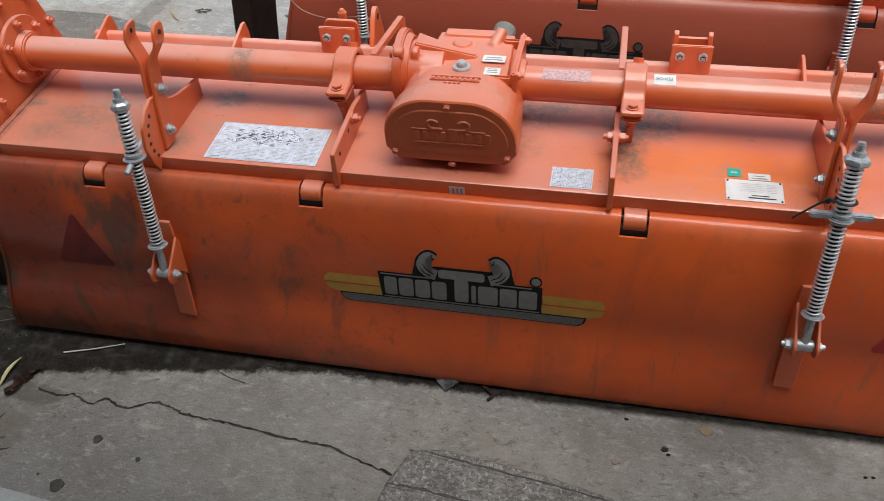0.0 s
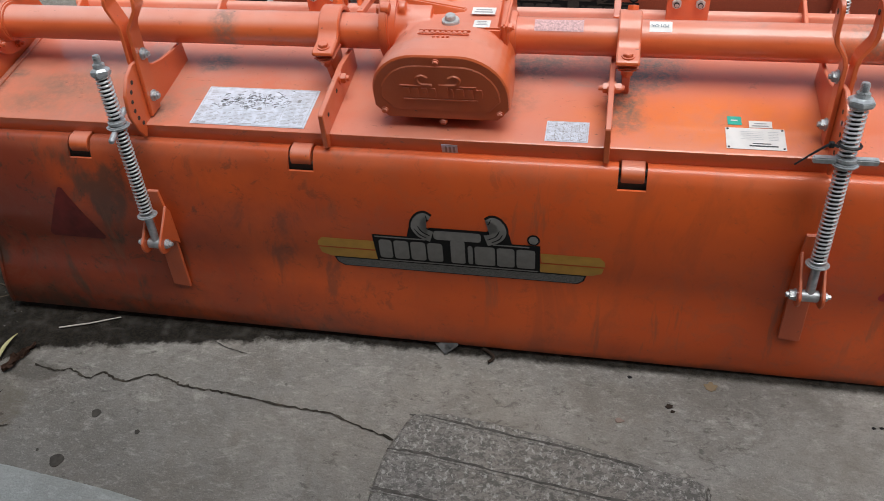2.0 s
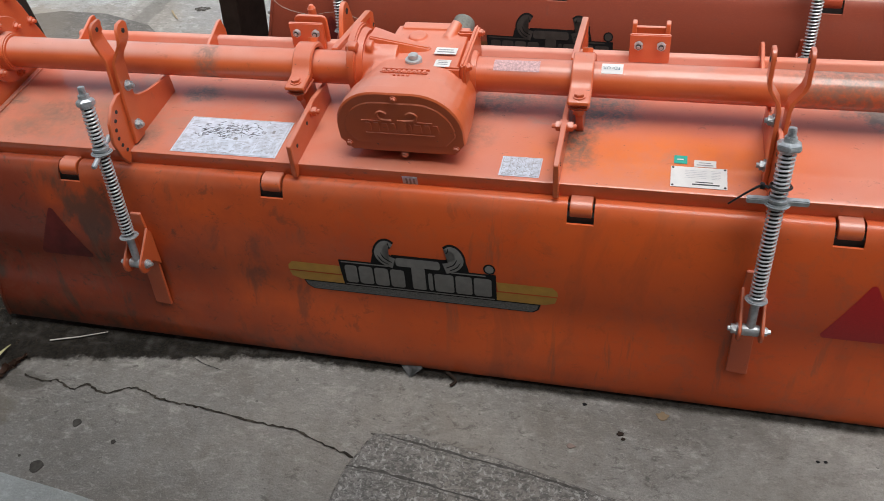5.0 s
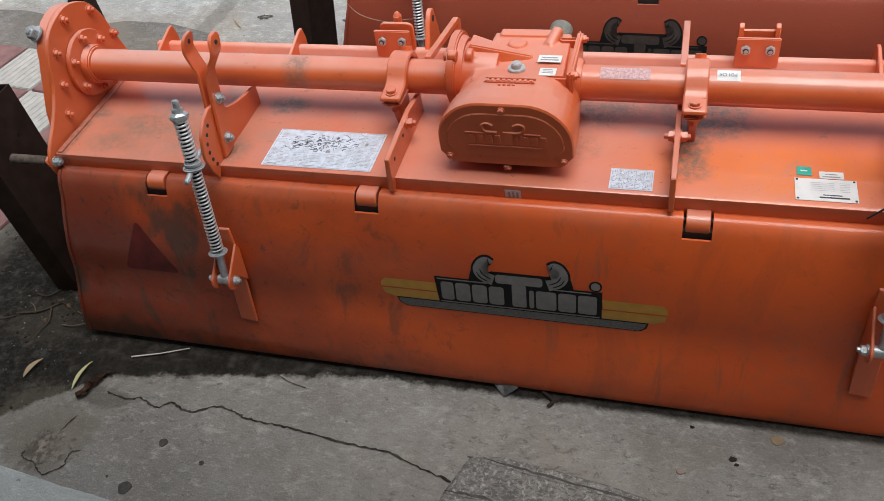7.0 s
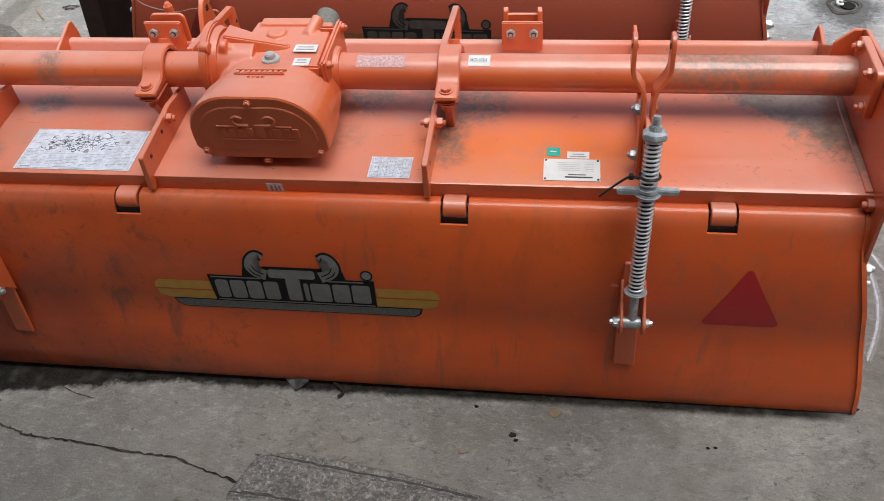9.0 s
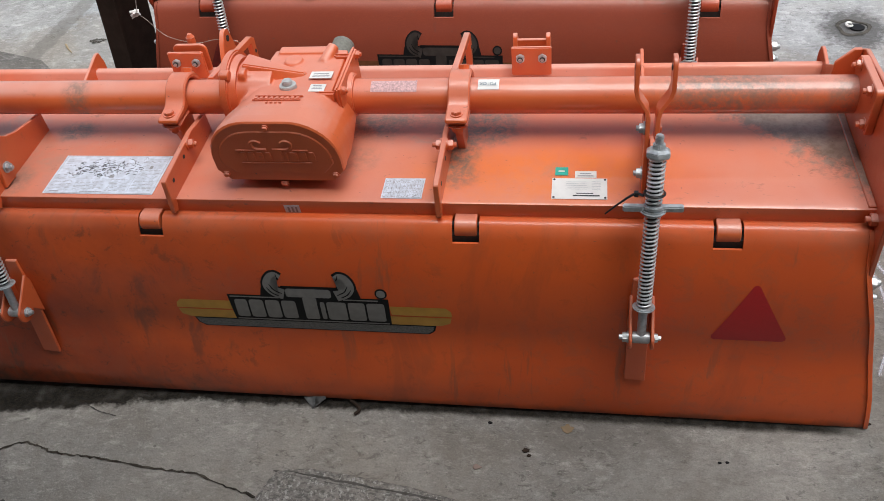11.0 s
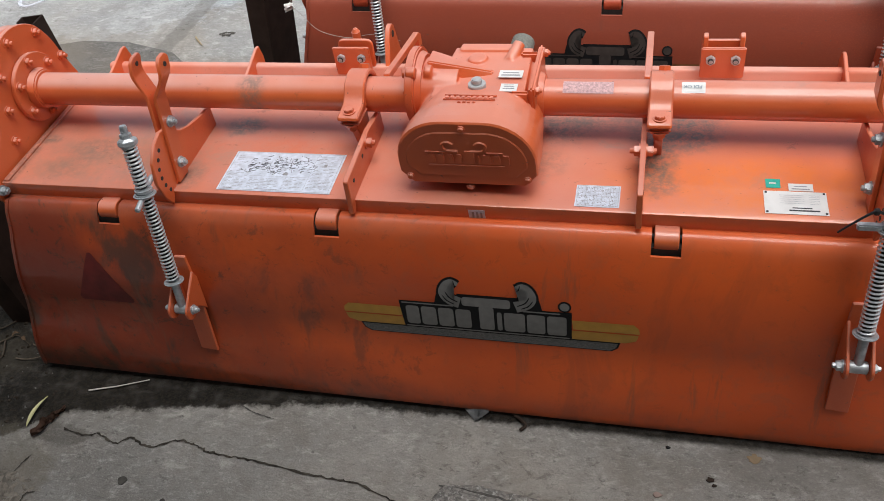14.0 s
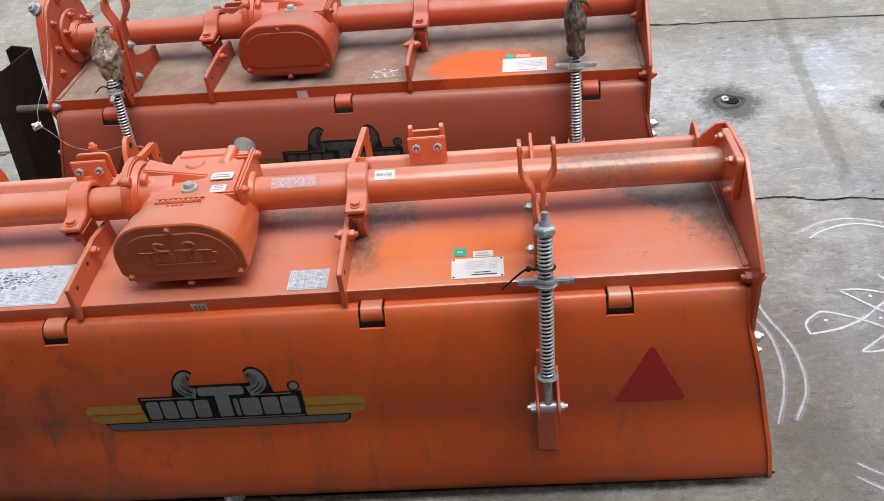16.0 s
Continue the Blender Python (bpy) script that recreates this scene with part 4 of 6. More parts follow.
def spring_rod(root, x, lean, handle, P, old):
    """A pressure rod with its coil springs, from the ears on the board to its top nut."""
    b, t = Vector((x, -0.010, 0.279)), Vector((x + lean, 0.092 if x > 0 else 0.078, 0.675 if x > 0 else 0.686))
    at = lambda f: b.lerp(t, f)
    d = (t - b).normalized()
    bracket = part("board_bracket", plate([(x - 0.022, 0.122), (x + 0.020, 0.118), (x + 0.019, 0.300), (x + 0.008, 0.374), (x - 0.018, 0.374), (x - 0.022, 0.30)], 0.0, 0.007, "y"), P, root)
    for v in bracket.data.vertices:
        v.co.y += board_y(v.co.z) - 0.0075
    for s in (-1, 1):
        ear = [(0.046, 0.325), (0.038, 0.346)] + [(-0.010 + 0.024 * math.cos(radians(a)), 0.281 + 0.024 * math.sin(radians(a))) for a in range(150, 331, 15)] + [(0.036, 0.235), (0.042, 0.29)]
        part("ear", plate(ear, x + s * 0.0205 - 0.003, x + s * 0.0205 + 0.003), P, bracket)
    r = part("pressure_rod", rod(at(0.0), at(0.955), 0.0078, seg=16), ROD_AND_GAP, root, "steel pressure rod with coil springs")
    part("fork_end", join(rod((x - 0.0165, -0.010, 0.279), (x + 0.0165, -0.010, 0.279), 0.0115, seg=20, w=0.0015), rod(b, at(0.18), 0.0085, seg=16)), ZINC_DULL, r)
    pin = bolt(r, (x + 0.024, -0.010, 0.279), (1, 0, 0), 0.009, 0.008, 0.006)
    bolt(r, (x - 0.024, -0.010, 0.279), (-1, 0, 0), 0.010, 0.011, 0.006)
    part("collar", rod(at(0.165), at(0.178), 0.021, seg=24, w=0.002), ZINC_DULL, r)
    u = d.orthogonal().normalized()
    v = d.cross(u)
    def coil(f0, f1, turns, rad=0.0128):
        n = turns * 14
        return [at(f0 + (f1 - f0) * i / n) + rad * (math.cos(2 * math.pi * i / 14) * u + math.sin(2 * math.pi * i / 14) * v) for i in range(n + 1)]
    part("coil_spring", tube_along(coil(0.18, 0.655, 24), 0.0019), SPRING_STEEL, r, "galvanised coil spring")
    part("coil_spring", tube_along(coil(0.70, 0.915, 11), 0.0024), SPRING_STEEL, r, "galvanised coil spring")
    part("stop_washer", join(rod(at(0.655), at(0.672), 0.0225, seg=28, w=0.003), rod(at(0.672), at(0.698), 0.0175, seg=24, w=0.003)), ZINC_DULL, r)
    if handle == "x":
        part("cross_pin", join(box(x + lean * 0.68 - 0.052, x + lean * 0.68 + 0.052, at(0.678).y - 0.006, at(0.678).y + 0.006, at(0.678).z - 0.006, at(0.678).z + 0.006, 0.002)), ZINC_DULL, r)
    else:
        c = at(0.668)
        part("cross_pin", rod(c + Vector((0.004, -0.045, -0.008)), c + Vector((-0.004, 0.045, 0.008)), 0.006, seg=12, w=0.0015), ZINC_DULL, r)
    big = 0.016 if old else 0.0225 if x > 0 else 0.0195
    part("spring_nut", join(rod(at(0.912), at(0.920), big * 0.86, big, 6, 0.001), rod(at(0.920), at(0.940), big, seg=6, w=0.0012), rod(at(0.940), at(0.952), big, big * 0.72, 6, 0.001)), ZINC, r)
    part("top_nut", join(rod(at(0.950), at(0.974), 0.0120, seg=6, w=0.0015), rod(at(0.972), at(1.012), 0.0066, seg=16, w=0.001), *(rod(at(0.976 + 0.006 * q), at(0.979 + 0.006 * q), 0.0074, seg=14) for q in range(5))), ZINC, r)


def fork(root, x, away, P):
    """A toothed quadrant on the cover with a pair of cranked upright straps."""
    quad = [(0.106, 0.474), (0.090, 0.505), (0.082, 0.545), (0.094, 0.587), (0.122, 0.614), (0.150, 0.624), (0.178, 0.618), (0.195, 0.600), (0.218, 0.583), (0.250, 0.572), (0.30, 0.562), (0.345, 0.556), (0.345, 0.503), (0.125, 0.4975)]
    q = part("quadrant", plate(quad, x - 0.004, x + 0.004), P, root)
    for k in range(6):
        a = radians(128 + 17 * k)
        part("hole", rod((x - 0.0046, 0.168 + 0.066 * math.cos(a), 0.545 + 0.066 * math.sin(a)), (x + 0.0046, 0.168 + 0.066 * math.cos(a), 0.545 + 0.066 * math.sin(a)), 0.0045, seg=10), ROD_AND_GAP, q)
    wide = 0.016 if x > 0 else 0.019  # the right-hand straps are narrower and cranked lower
    for s in (-1, 1):
        path = [(0.0085, 0.158, 0.505), (0.0085, 0.187, 0.6545), (0.012, 0.1915, 0.6685), (0.028, 0.1995, 0.6895), (0.0315, 0.2025, 0.7015), (0.0315, 0.211, 0.744), (0.0315, 0.2125, 0.752), (0.0315, 0.214, 0.757)]
        if x < 0:
            path = [(0.0085, 0.158, 0.505), (0.0085, 0.190, 0.684), (0.011, 0.193, 0.692), (0.029, 0.202, 0.722), (0.0315, 0.204, 0.732), (0.0300, 0.211, 0.752), (0.0290, 0.2125, 0.757), (0.0280, 0.2135, 0.7615)]
        eye = path[5][2] - 0.007
        bm = bmesh.new()
        rings = []
        for i, (a, y, z) in enumerate(path):
            w = wide * (1 if i < 6 else 0.82 if i < 7 else 0.5)
            rings.append([bm.verts.new((x + s * (a + e), y + f * w, z)) for e, f in ((-0.004, -1), (0.004, -1), (0.004, 1), (-0.004, 1))])
        for m, n in zip(rings, rings[1:]):
            for k in range(4):
                bm.faces.new((m[k], m[(k + 1) % 4], n[(k + 1) % 4], n[k]))
        bm.faces.new(rings[0][::-1]), bm.faces.new(rings[-1])
        bmesh.ops.recalc_face_normals(bm, faces=bm.faces)
        part("strap", bev(bm, 0.0012, 1), P, q)
        part("hole", rod((x + s * 0.0258, 0.209, eye), (x + s * 0.0362, 0.209, eye), 0.005, seg=10), ROD_AND_GAP, q)
    for y, z in ((0.166, 0.540), (0.184, 0.628)):
        bolt(q, (x + away * 0.0135, y, z), (away, 0, 0), 0.010, 0.009, 0.005, ZINC_DULL)
        part("bolt", rod((x - away * 0.012, y, z), (x - away * 0.0165, y, z), 0.009, seg=16, w=0.002), P, q)


PRINT_OLD = plain("dusty dark print", (0.060, 0.050, 0.044), 0.7, 0, 40, 0.3)
PRINT_BROWN = plain("dust-brown print", (0.19, 0.075, 0.030), 0.7, 0, 40, 0.3)


def logo(root, cx, old):
    """The maker's foil as plain shapes: a black panel with grey bars and two curls, yellow wings and a hatched strip."""
    up = 0.035 if old else 0.0
    k = lambda pts: [(cx + a, b + up) for a, b in pts]
    lift = 0.0006
    grey, yellow = (PRINT_OLD, PRINT_BROWN) if old else (PRINT_GREY, YELLOW)
    for s in (-1, 1):
        on_board("decal", k([(s * 0.175, 0.2595), (s * 0.172, 0.283), (s * 0.29, 0.283), (s * 0.300, 0.273), (s * 0.302, 0.2595)]), yellow, root, lift, "yellow foil stripe")
        on_board("decal", k([(s * 0.165, 0.232), (s * 0.165, 0.256), (s * 0.300, 0.256), (s * 0.296, 0.240), (s * 0.275, 0.232)]), yellow, root, lift, "yellow foil stripe")
    on_board("decal", k([(-0.250, 0.207), (0.250, 0.207), (0.262, 0.216), (0.266, 0.232), (-0.270, 0.232), (-0.264, 0.216)]), BLACK, root, lift)
    on_board("decal", k([(-0.247, 0.209), (0.247, 0.209), (0.258, 0.217), (0.262, 0.2295), (-0.266, 0.2295), (-0.261, 0.217)]), PRINT_MESH, root, lift * 2, "hatched grey foil strip")
    on_board("decal", k([(-0.172, 0.229), (0.172, 0.229), (0.172, 0.302), (0.075, 0.302), (0.070, 0.328), (-0.055, 0.328), (-0.06, 0.302), (-0.178, 0.302)]), BLACK, root, lift * 2, "black foil panel")
    for a, b, z in ((-0.172, -0.064, 0.2955), (0.076, 0.150, 0.2955), (-0.168, 0.168, 0.2325)):
        on_board("decal", k([(a, z), (b, z), (b, z + 0.0032), (a, z + 0.0032)]), grey, root, lift * 3)
    x = -0.165
    for wd in (0.032, 0.036, 0.036, 0.036):
        on_board("letter_bar", k(rounded(x, x + wd - 0.004, 0.240, 0.290, 0.006, 2)), grey, root, lift * 3)
        x += wd
    on_board("letter_bar", k(rounded(-0.046, 0.052, 0.300, 0.322, 0.006, 2)), grey, root, lift * 3)
    on_board("letter_bar", k(rounded(-0.012, 0.018, 0.240, 0.3005, 0.003, 1)), grey, root, lift * 3)
    x = 0.024
    for wd in (0.014, 0.046, 0.040, 0.042):
        on_board("letter_bar", k(rounded(x, x + wd - 0.004, 0.240, 0.290, 0.005, 2)), grey, root, lift * 3)
        x += wd
    def stroke(points, width):
        """The outline of a bent stroke whose width tapers as given along it."""
        line = smooth_line([(a, b, 0) for a, b in points], 4)
        left, right = [], []
        for i, p in enumerate(line):
            d = (line[min(i + 1, len(line) - 1)] - line[max(i - 1, 0)]).normalized()
            h = float(np.interp(i / (len(line) - 1), [0, 0.3, 0.6, 0.85, 1], width)) / 2
            left.append((p.x - d.y * h, p.y + d.x * h)), right.append((p.x + d.y * h, p.y - d.x * h))
        return left + right[::-1]
    for s in (-1, 1):
        c = 0.006 + s * 0.072
        hook = [(c - s * 0.016, 0.306), (c + s * 0.006, 0.314), (c + s * 0.017, 0.330), (c + s * 0.011, 0.349), (c - s * 0.002, 0.356), (c - s * 0.014, 0.350)]
        on_board("decal", k(stroke(hook, (0.036, 0.030, 0.022, 0.021, 0.020))), BLACK, root, lift * 2, "black curled foil shape")
        on_board("decal", k(stroke([(c + s * 0.026, 0.300), (c + s * 0.024, 0.322), (c + s * 0.020, 0.334)], (0.022, 0.018, 0.014, 0.010, 0.008))), BLACK, root, lift * 2.4)
        on_board("decal", k(stroke(hook, (0.027, 0.021, 0.013, 0.011, 0.010))), grey, root, lift * 3)
        on_board("decal", k(stroke([(c - s * 0.012, 0.309), (c + s * 0.004, 0.318), (c + s * 0.012, 0.332)], (0.002, 0.0025, 0.0025, 0.002, 0.001))), BLACK, root, lift * 4)
        on_board("decal", k(stroke([(c - s * 0.004, 0.303), (c + s * 0.010, 0.311), (c + s * 0.019, 0.324)], (0.002, 0.0025, 0.0025, 0.002, 0.001))), BLACK, root, lift * 4)
        on_board("decal", k(stroke([(c - s * 0.006, 0.358), (c - s * 0.008, 0.349), (c - s * 0.012, 0.345)], (0.001, 0.002, 0.002, 0.002, 0.001))), BLACK, root, lift * 4)
    on_board("decal", k(arc(0.158, 0.315, 0.013, 0, 360, 16)[:-1]), BLACK, root, lift * 2)
    on_board("decal", k(arc(0.158, 0.315, 0.0095, 0, 360, 16)[:-1]), grey, root, lift * 3)


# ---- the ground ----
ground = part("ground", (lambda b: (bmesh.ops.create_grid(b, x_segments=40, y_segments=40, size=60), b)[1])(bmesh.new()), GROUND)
tagged(ground, "grey weathered concrete yard with damp dark stains and painted contact shade", "ground", kind="structure")

def slab(name, outline, z0, z1, mat, w=0.003, label="", category="slab", kind="structure"):
    return tagged(part(name, plate(outline, z0, z1, "z", w), mat), label, category, kind=kind)


def ribbon(points, width, z, n=5, rag=0.0, seed=1):
    """A flat line on the ground, ragged where asked."""
    rng = random.Random(seed)
    pts = smooth_line([(a, b, 0) for a, b in points], n)
    if rag:
        pts = [p + Vector((rng.uniform(-rag, rag), rng.uniform(-rag, rag), 0)) for p in pts]
    bm = bmesh.new()
    rows = []
    for i, p in enumerate(pts):
        d = (pts[min(i + 1, len(pts) - 1)] - pts[max(i - 1, 0)]).normalized()
        side = Vector((-d.y, d.x, 0))
        h = width * 0.5 * (rng.choice((0.55, 0.8, 1.0, 1.2, 1.5)) if rag else rng.uniform(0.85, 1.15)) * (0.4 if i in (0, len(pts) - 1) else 1)
        rows.append([bm.verts.new((*(p + side * h).xy, z)), bm.verts.new((*p.xy, z + 0.0006)), bm.verts.new((*(p - side * h).xy, z))])
    for a, b in zip(rows, rows[1:]):
        bm.faces.new((a[0], a[1], b[1], b[0])), bm.faces.new((a[1], a[2], b[2], b[1]))
    return bm


CRACKS = (
    ([(-1.0, -0.165), (-0.935, -0.177), (-0.90, -0.169), (-0.846, -0.188), (-0.816, -0.167), (-0.761, -0.186), (-0.70, -0.160), (-0.652, -0.166), (-0.609, -0.179),
      (-0.535, -0.184), (-0.448, -0.191), (-0.321, -0.205), (-0.254, -0.207), (-0.174, -0.234), (-0.10, -0.252)], 0.0044, CRACK_DUSTY),
    ([(1.15, 1.02), (1.35, 1.015), (1.48, 1.018), (1.576, 0.986), (1.683, 0.987), (1.822, 0.955), (2.03, 0.95), (2.6, 0.93)], 0.007, CRACK),
    ([(1.0, 2.40), (1.33, 2.367), (1.545, 2.342), (1.78, 2.32), (2.28, 2.268), (3.0, 2.22)], 0.010, CRACK),
    ([(-1.107, -0.352), (-1.107, -0.367), (-1.064, -0.379), (-1.038, -0.398), (-1.02, -0.399), (-0.988, -0.369), (-0.992, -0.358), (-0.991, -0.336), (-0.971, -0.328)], 0.0030, CRACK_DUSTY), ([(-1.053, -0.288), (-1.045, -0.262), (-1.037, -0.242)], 0.0024, CRACK_DUSTY),
    ([(0.10, -0.205), (0.0, -0.197), (-0.08, -0.190)], 0.004, SEAM), ([(-0.595, -0.045), (-0.55, -0.064), (-0.495, -0.075)], 0.0022, SEAM))
for k, (line, width, mt) in enumerate(CRACKS):
    c = part("crack", ribbon(line, width, 0.0022, 8, width * 0.55, k), mt, ground, "jagged dark crack in the concrete")

# a coarse cement patch, a paler slab and a gravelly strip
patch = slab("cement_patch", [(0.527, -0.75), (0.527, -0.367), (0.526, -0.323), (0.524, -0.281), (0.512, -0.267), (0.452, -0.256), (0.339, -0.231), (0.222, -0.206), (0.101, -0.189), (0.002, -0.178), (-0.07, -0.187), (-0.084, -0.211), (-0.111, -0.28), (-0.12, -0.347), (-0.121, -0.393), (-0.141, -0.75)],
             -0.03, 0.012, BLOCK_CEMENT, 0.007, "coarse grey cement patch in the concrete")
for k, line in enumerate(([(-0.044, -0.192), (0.104, -0.212), (0.282, -0.235), (0.396, -0.255)], [(-0.106, -0.279), (-0.004, -0.284), (0.231, -0.316), (0.397, -0.334), (0.525, -0.35)], [(-0.121, -0.369), (-0.033, -0.376), (0.07, -0.384)], [(0.524, -0.281), (0.526, -0.323), (0.527, -0.367)])):
    part("groove", ribbon(line, 0.0055 if k else 0.0045, 0.0124, 8, 0.0016, 30 + k), GROOVE, patch)
    part("ridge", tube_along(smooth_line([(a, b - 0.0065, 0.0108) for a, b in line], 8), 0.0030, 6), BLOCK_CEMENT, patch)
patch = slab("cement_patch", [(1.125, -0.75), (1.127, -0.36), (1.134, -0.318), (1.160, -0.294), (1.30, -0.287), (1.55, -0.284), (1.75, -0.286), (1.75, -0.75)], -0.03, 0.010, BLOCK_CEMENT, 0.006, "coarse grey cement patch in the concrete")
part("groove", ribbon([(1.128, -0.336), (1.30, -0.334), (1.50, -0.337), (1.74, -0.336)], 0.006, 0.0104, 8, 0.0012, 41), GROOVE, patch)
slab("cement_slab", [(-3.0, -0.28), (-1.146, -0.400), (-1.02, -0.413), (-0.96, -0.421), (-0.90, -0.424), (-0.851, -0.429), (-0.755, -0.437), (-0.658, -0.447), (-0.3, -0.50), (-0.3, -2.4), (-3.0, -2.4)], -0.03, 0.010, SLAB_CEMENT, 0.004, "pale smooth cement slab beside the yard")
slab("gravel_strip", [(-3.4, 1.33), (-2.5, 1.385), (-2.2, 1.36), (-1.75, 1.10), (-1.62, 0.95), (-1.42, 1.05), (-1.40, 1.40), (-1.56, 1.54), (-1.80, 1.62), (-2.02, 1.635), (-2.15, 1.60), (-2.6, 1.72), (-3.4, 1.75)],
     -0.03, 0.005, GRAVEL_CEMENT, 0.003, "rough gravelly cement strip")
rng = random.Random(4)
bm = bmesh.new()
for _ in range(2200):
    u = rng.random()
    if u < 0.88:
        x, y, z, r = rng.uniform(-2.6, -1.62), rng.uniform(1.20, 1.52), 0.004, rng.uniform(0.0015, 0.0045)
    else:
        x, y, z, r = rng.uniform(-1.75, -1.1), rng.uniform(-0.28, 0.5), 0.0, rng.uniform(0.001, 0.004)
    bmesh.ops.create_icosphere(bm, subdivisions=1, radius=r, matrix=Matrix.Translation((x, y, z)) @ Euler((rng.random() * 3, rng.random() * 3, rng.random() * 3)).to_matrix().to_4x4() @ Matrix.Diagonal((1, rng.uniform(0.6, 1), rng.uniform(0.4, 0.8), 1)))
tagged(part("gravel", bm, GRAVEL_CEMENT), "small grey stones and grit on the ground", "gravel", kind="stuff")

CLOD = plain("dark brown earth", (0.060, 0.048, 0.036), 0.95, 0, 60, 0.6, 0.8)
bm = bmesh.new()
for _ in range(700):
    x, y = rng.uniform(-1.75, -1.02), rng.uniform(-0.26, 0.55)
    if y < -0.12 + 0.7 * (x + 1.02) or x > -1.1 and y > -0.05:
        continue
    r = rng.choice((0.0015, 0.002, 0.003, 0.004, 0.0065))
    bmesh.ops.create_icosphere(bm, subdivisions=1, radius=r, matrix=Matrix.Translation((x, y, 0.0)) @ Euler((rng.random() * 3, rng.random() * 3, rng.random() * 3)).to_matrix().to_4x4() @ Matrix.Diagonal((1, rng.uniform(0.5, 1), rng.uniform(0.4, 0.8), 1)))
tagged(part("earth", bm, CLOD), "dark crumbled earth and clods on the ground", "earth", kind="stuff")

# checkered pavers
pavers = new("paving")
tagged(pavers, "checkered off-white and maroon pavers", "paving", kind="structure")
white_bm = box(0.004, 0.266, 0.004, 0.266, -0.03, 0.008, 0.003)
me_red = part("paver", white_bm, TILE_RED, pavers)
ribs = join(box(0.004, 0.266, 0.004, 0.266, -0.03, 0.0078, 0.003), *(box(0.012 + 0.03 * k, 0.030 + 0.03 * k, 0.01, 0.26, 0.006, 0.0092, 0.0012) for k in range(8)))
me_white = part("paver", ribs, TILE_WHITE, pavers)
turn = pose(-2.13, 1.09, 0, 0, 0, -9)
first = {0: me_red, 1: me_white}
for i in range(-5, 3):
    for j in range(-5, 1):
        m = turn @ Matrix.Translation((i * 0.27, j * 0.27, 0))
        if i > (1 if j < 0 else 0):
            continue
        kind_of = (i + j) % 2
        if first[kind_of] is not None:
            first[kind_of].matrix_local, first[kind_of] = m, None
            continue
        ob = new("paver", (me_white if kind_of else me_red).data)
        ob.parent, ob.matrix_local = pavers, m

# the chalk drawing beside the tiller
chalk = new("chalk_drawing")
tagged(chalk, "white chalk-powder line drawing on the concrete", "chalk drawing")
STROKES = (
    [(1.451, 0.827), (1.544, 0.874), (1.622, 0.884), (1.704, 0.857), (1.785, 0.809), (1.861, 0.773), (1.944, 0.769), (2.06, 0.80)],
    [(1.485, 0.803), (1.532, 0.834), (1.613, 0.857), (1.683, 0.844), (1.762, 0.788), (1.825, 0.744), (1.92, 0.712), (2.03, 0.735)],
    [(1.608, 0.63), (1.63, 0.598), (1.684, 0.577), (1.737, 0.578), (1.766, 0.605), (1.764, 0.647), (1.722, 0.68), (1.682, 0.679), (1.669, 0.66), (1.707, 0.631)],
    [(1.487, 0.576), (1.574, 0.48), (1.641, 0.422), (1.706, 0.368), (1.756, 0.327), (1.83, 0.28)],
    [(1.487, 0.576), (1.553, 0.571), (1.625, 0.541), (1.686, 0.503), (1.753, 0.45), (1.82, 0.38)],
    [(1.365, 0.418), (1.442, 0.433), (1.514, 0.466), (1.58, 0.517), (1.635, 0.546), (1.691, 0.555), (1.743, 0.536), (1.817, 0.47), (1.88, 0.40)],
    [(1.365, 0.418), (1.365, 0.454), (1.391, 0.483), (1.431, 0.495), (1.52, 0.451), (1.576, 0.401), (1.627, 0.354), (1.662, 0.329), (1.721, 0.336), (1.80, 0.38)],
    [(1.463, 0.348), (1.55, 0.409), (1.628, 0.467), (1.705, 0.514), (1.776, 0.543), (1.848, 0.544), (1.90, 0.52)],
    [(1.463, 0.348), (1.508, 0.348), (1.578, 0.368), (1.661, 0.398), (1.752, 0.446), (1.83, 0.501), (1.90, 0.56)],
    [(1.571, 0.259), (1.566, 0.277), (1.601, 0.295), (1.65, 0.297), (1.696, 0.276), (1.707, 0.237), (1.682, 0.216), (1.646, 0.22), (1.668, 0.257)],
    [(1.336, 0.025), (1.371, -0.002), (1.423, -0.032), (1.502, -0.047), (1.565, -0.043), (1.66, -0.015)],
    [(1.322, -0.009), (1.369, -0.044), (1.422, -0.067), (1.489, -0.081), (1.55, -0.08), (1.64, -0.06)],
    [(1.20, 0.58), (1.239, 0.503), (1.265, 0.424), (1.265, 0.323), (1.244, 0.231), (1.203, 0.138)],
    [(1.22, 0.62), (1.263, 0.551), (1.279, 0.482), (1.306, 0.388), (1.308, 0.298), (1.292, 0.225), (1.246, 0.146)])
STROKES += ([(-2.596, 2.06), (-2.59, 2.0), (-2.559, 1.965), (-2.524, 1.959), (-2.489, 1.986), (-2.44, 2.05), (-2.36, 2.12)],)
for k, line in enumerate(STROKES):
    w = 0.0056 if k not in (2, 9, 14) else 0.0072 if k < 14 else 0.016
    part("chalk_line", ribbon(line, w, 0.0030 + 0.0002 * (k % 5), 8, 0.0, 50 + k), CHALK_THIN if k in (0, 10, 11, 12, 13) else CHALK, chalk)
    part("chalk_dust", ribbon([(a + 0.0015, b - 0.001) for a, b in line], w * 2.6, 0.0014 + 0.00008 * k, 8, 0.0, 80 + k), CHALK_HAZE, chalk)
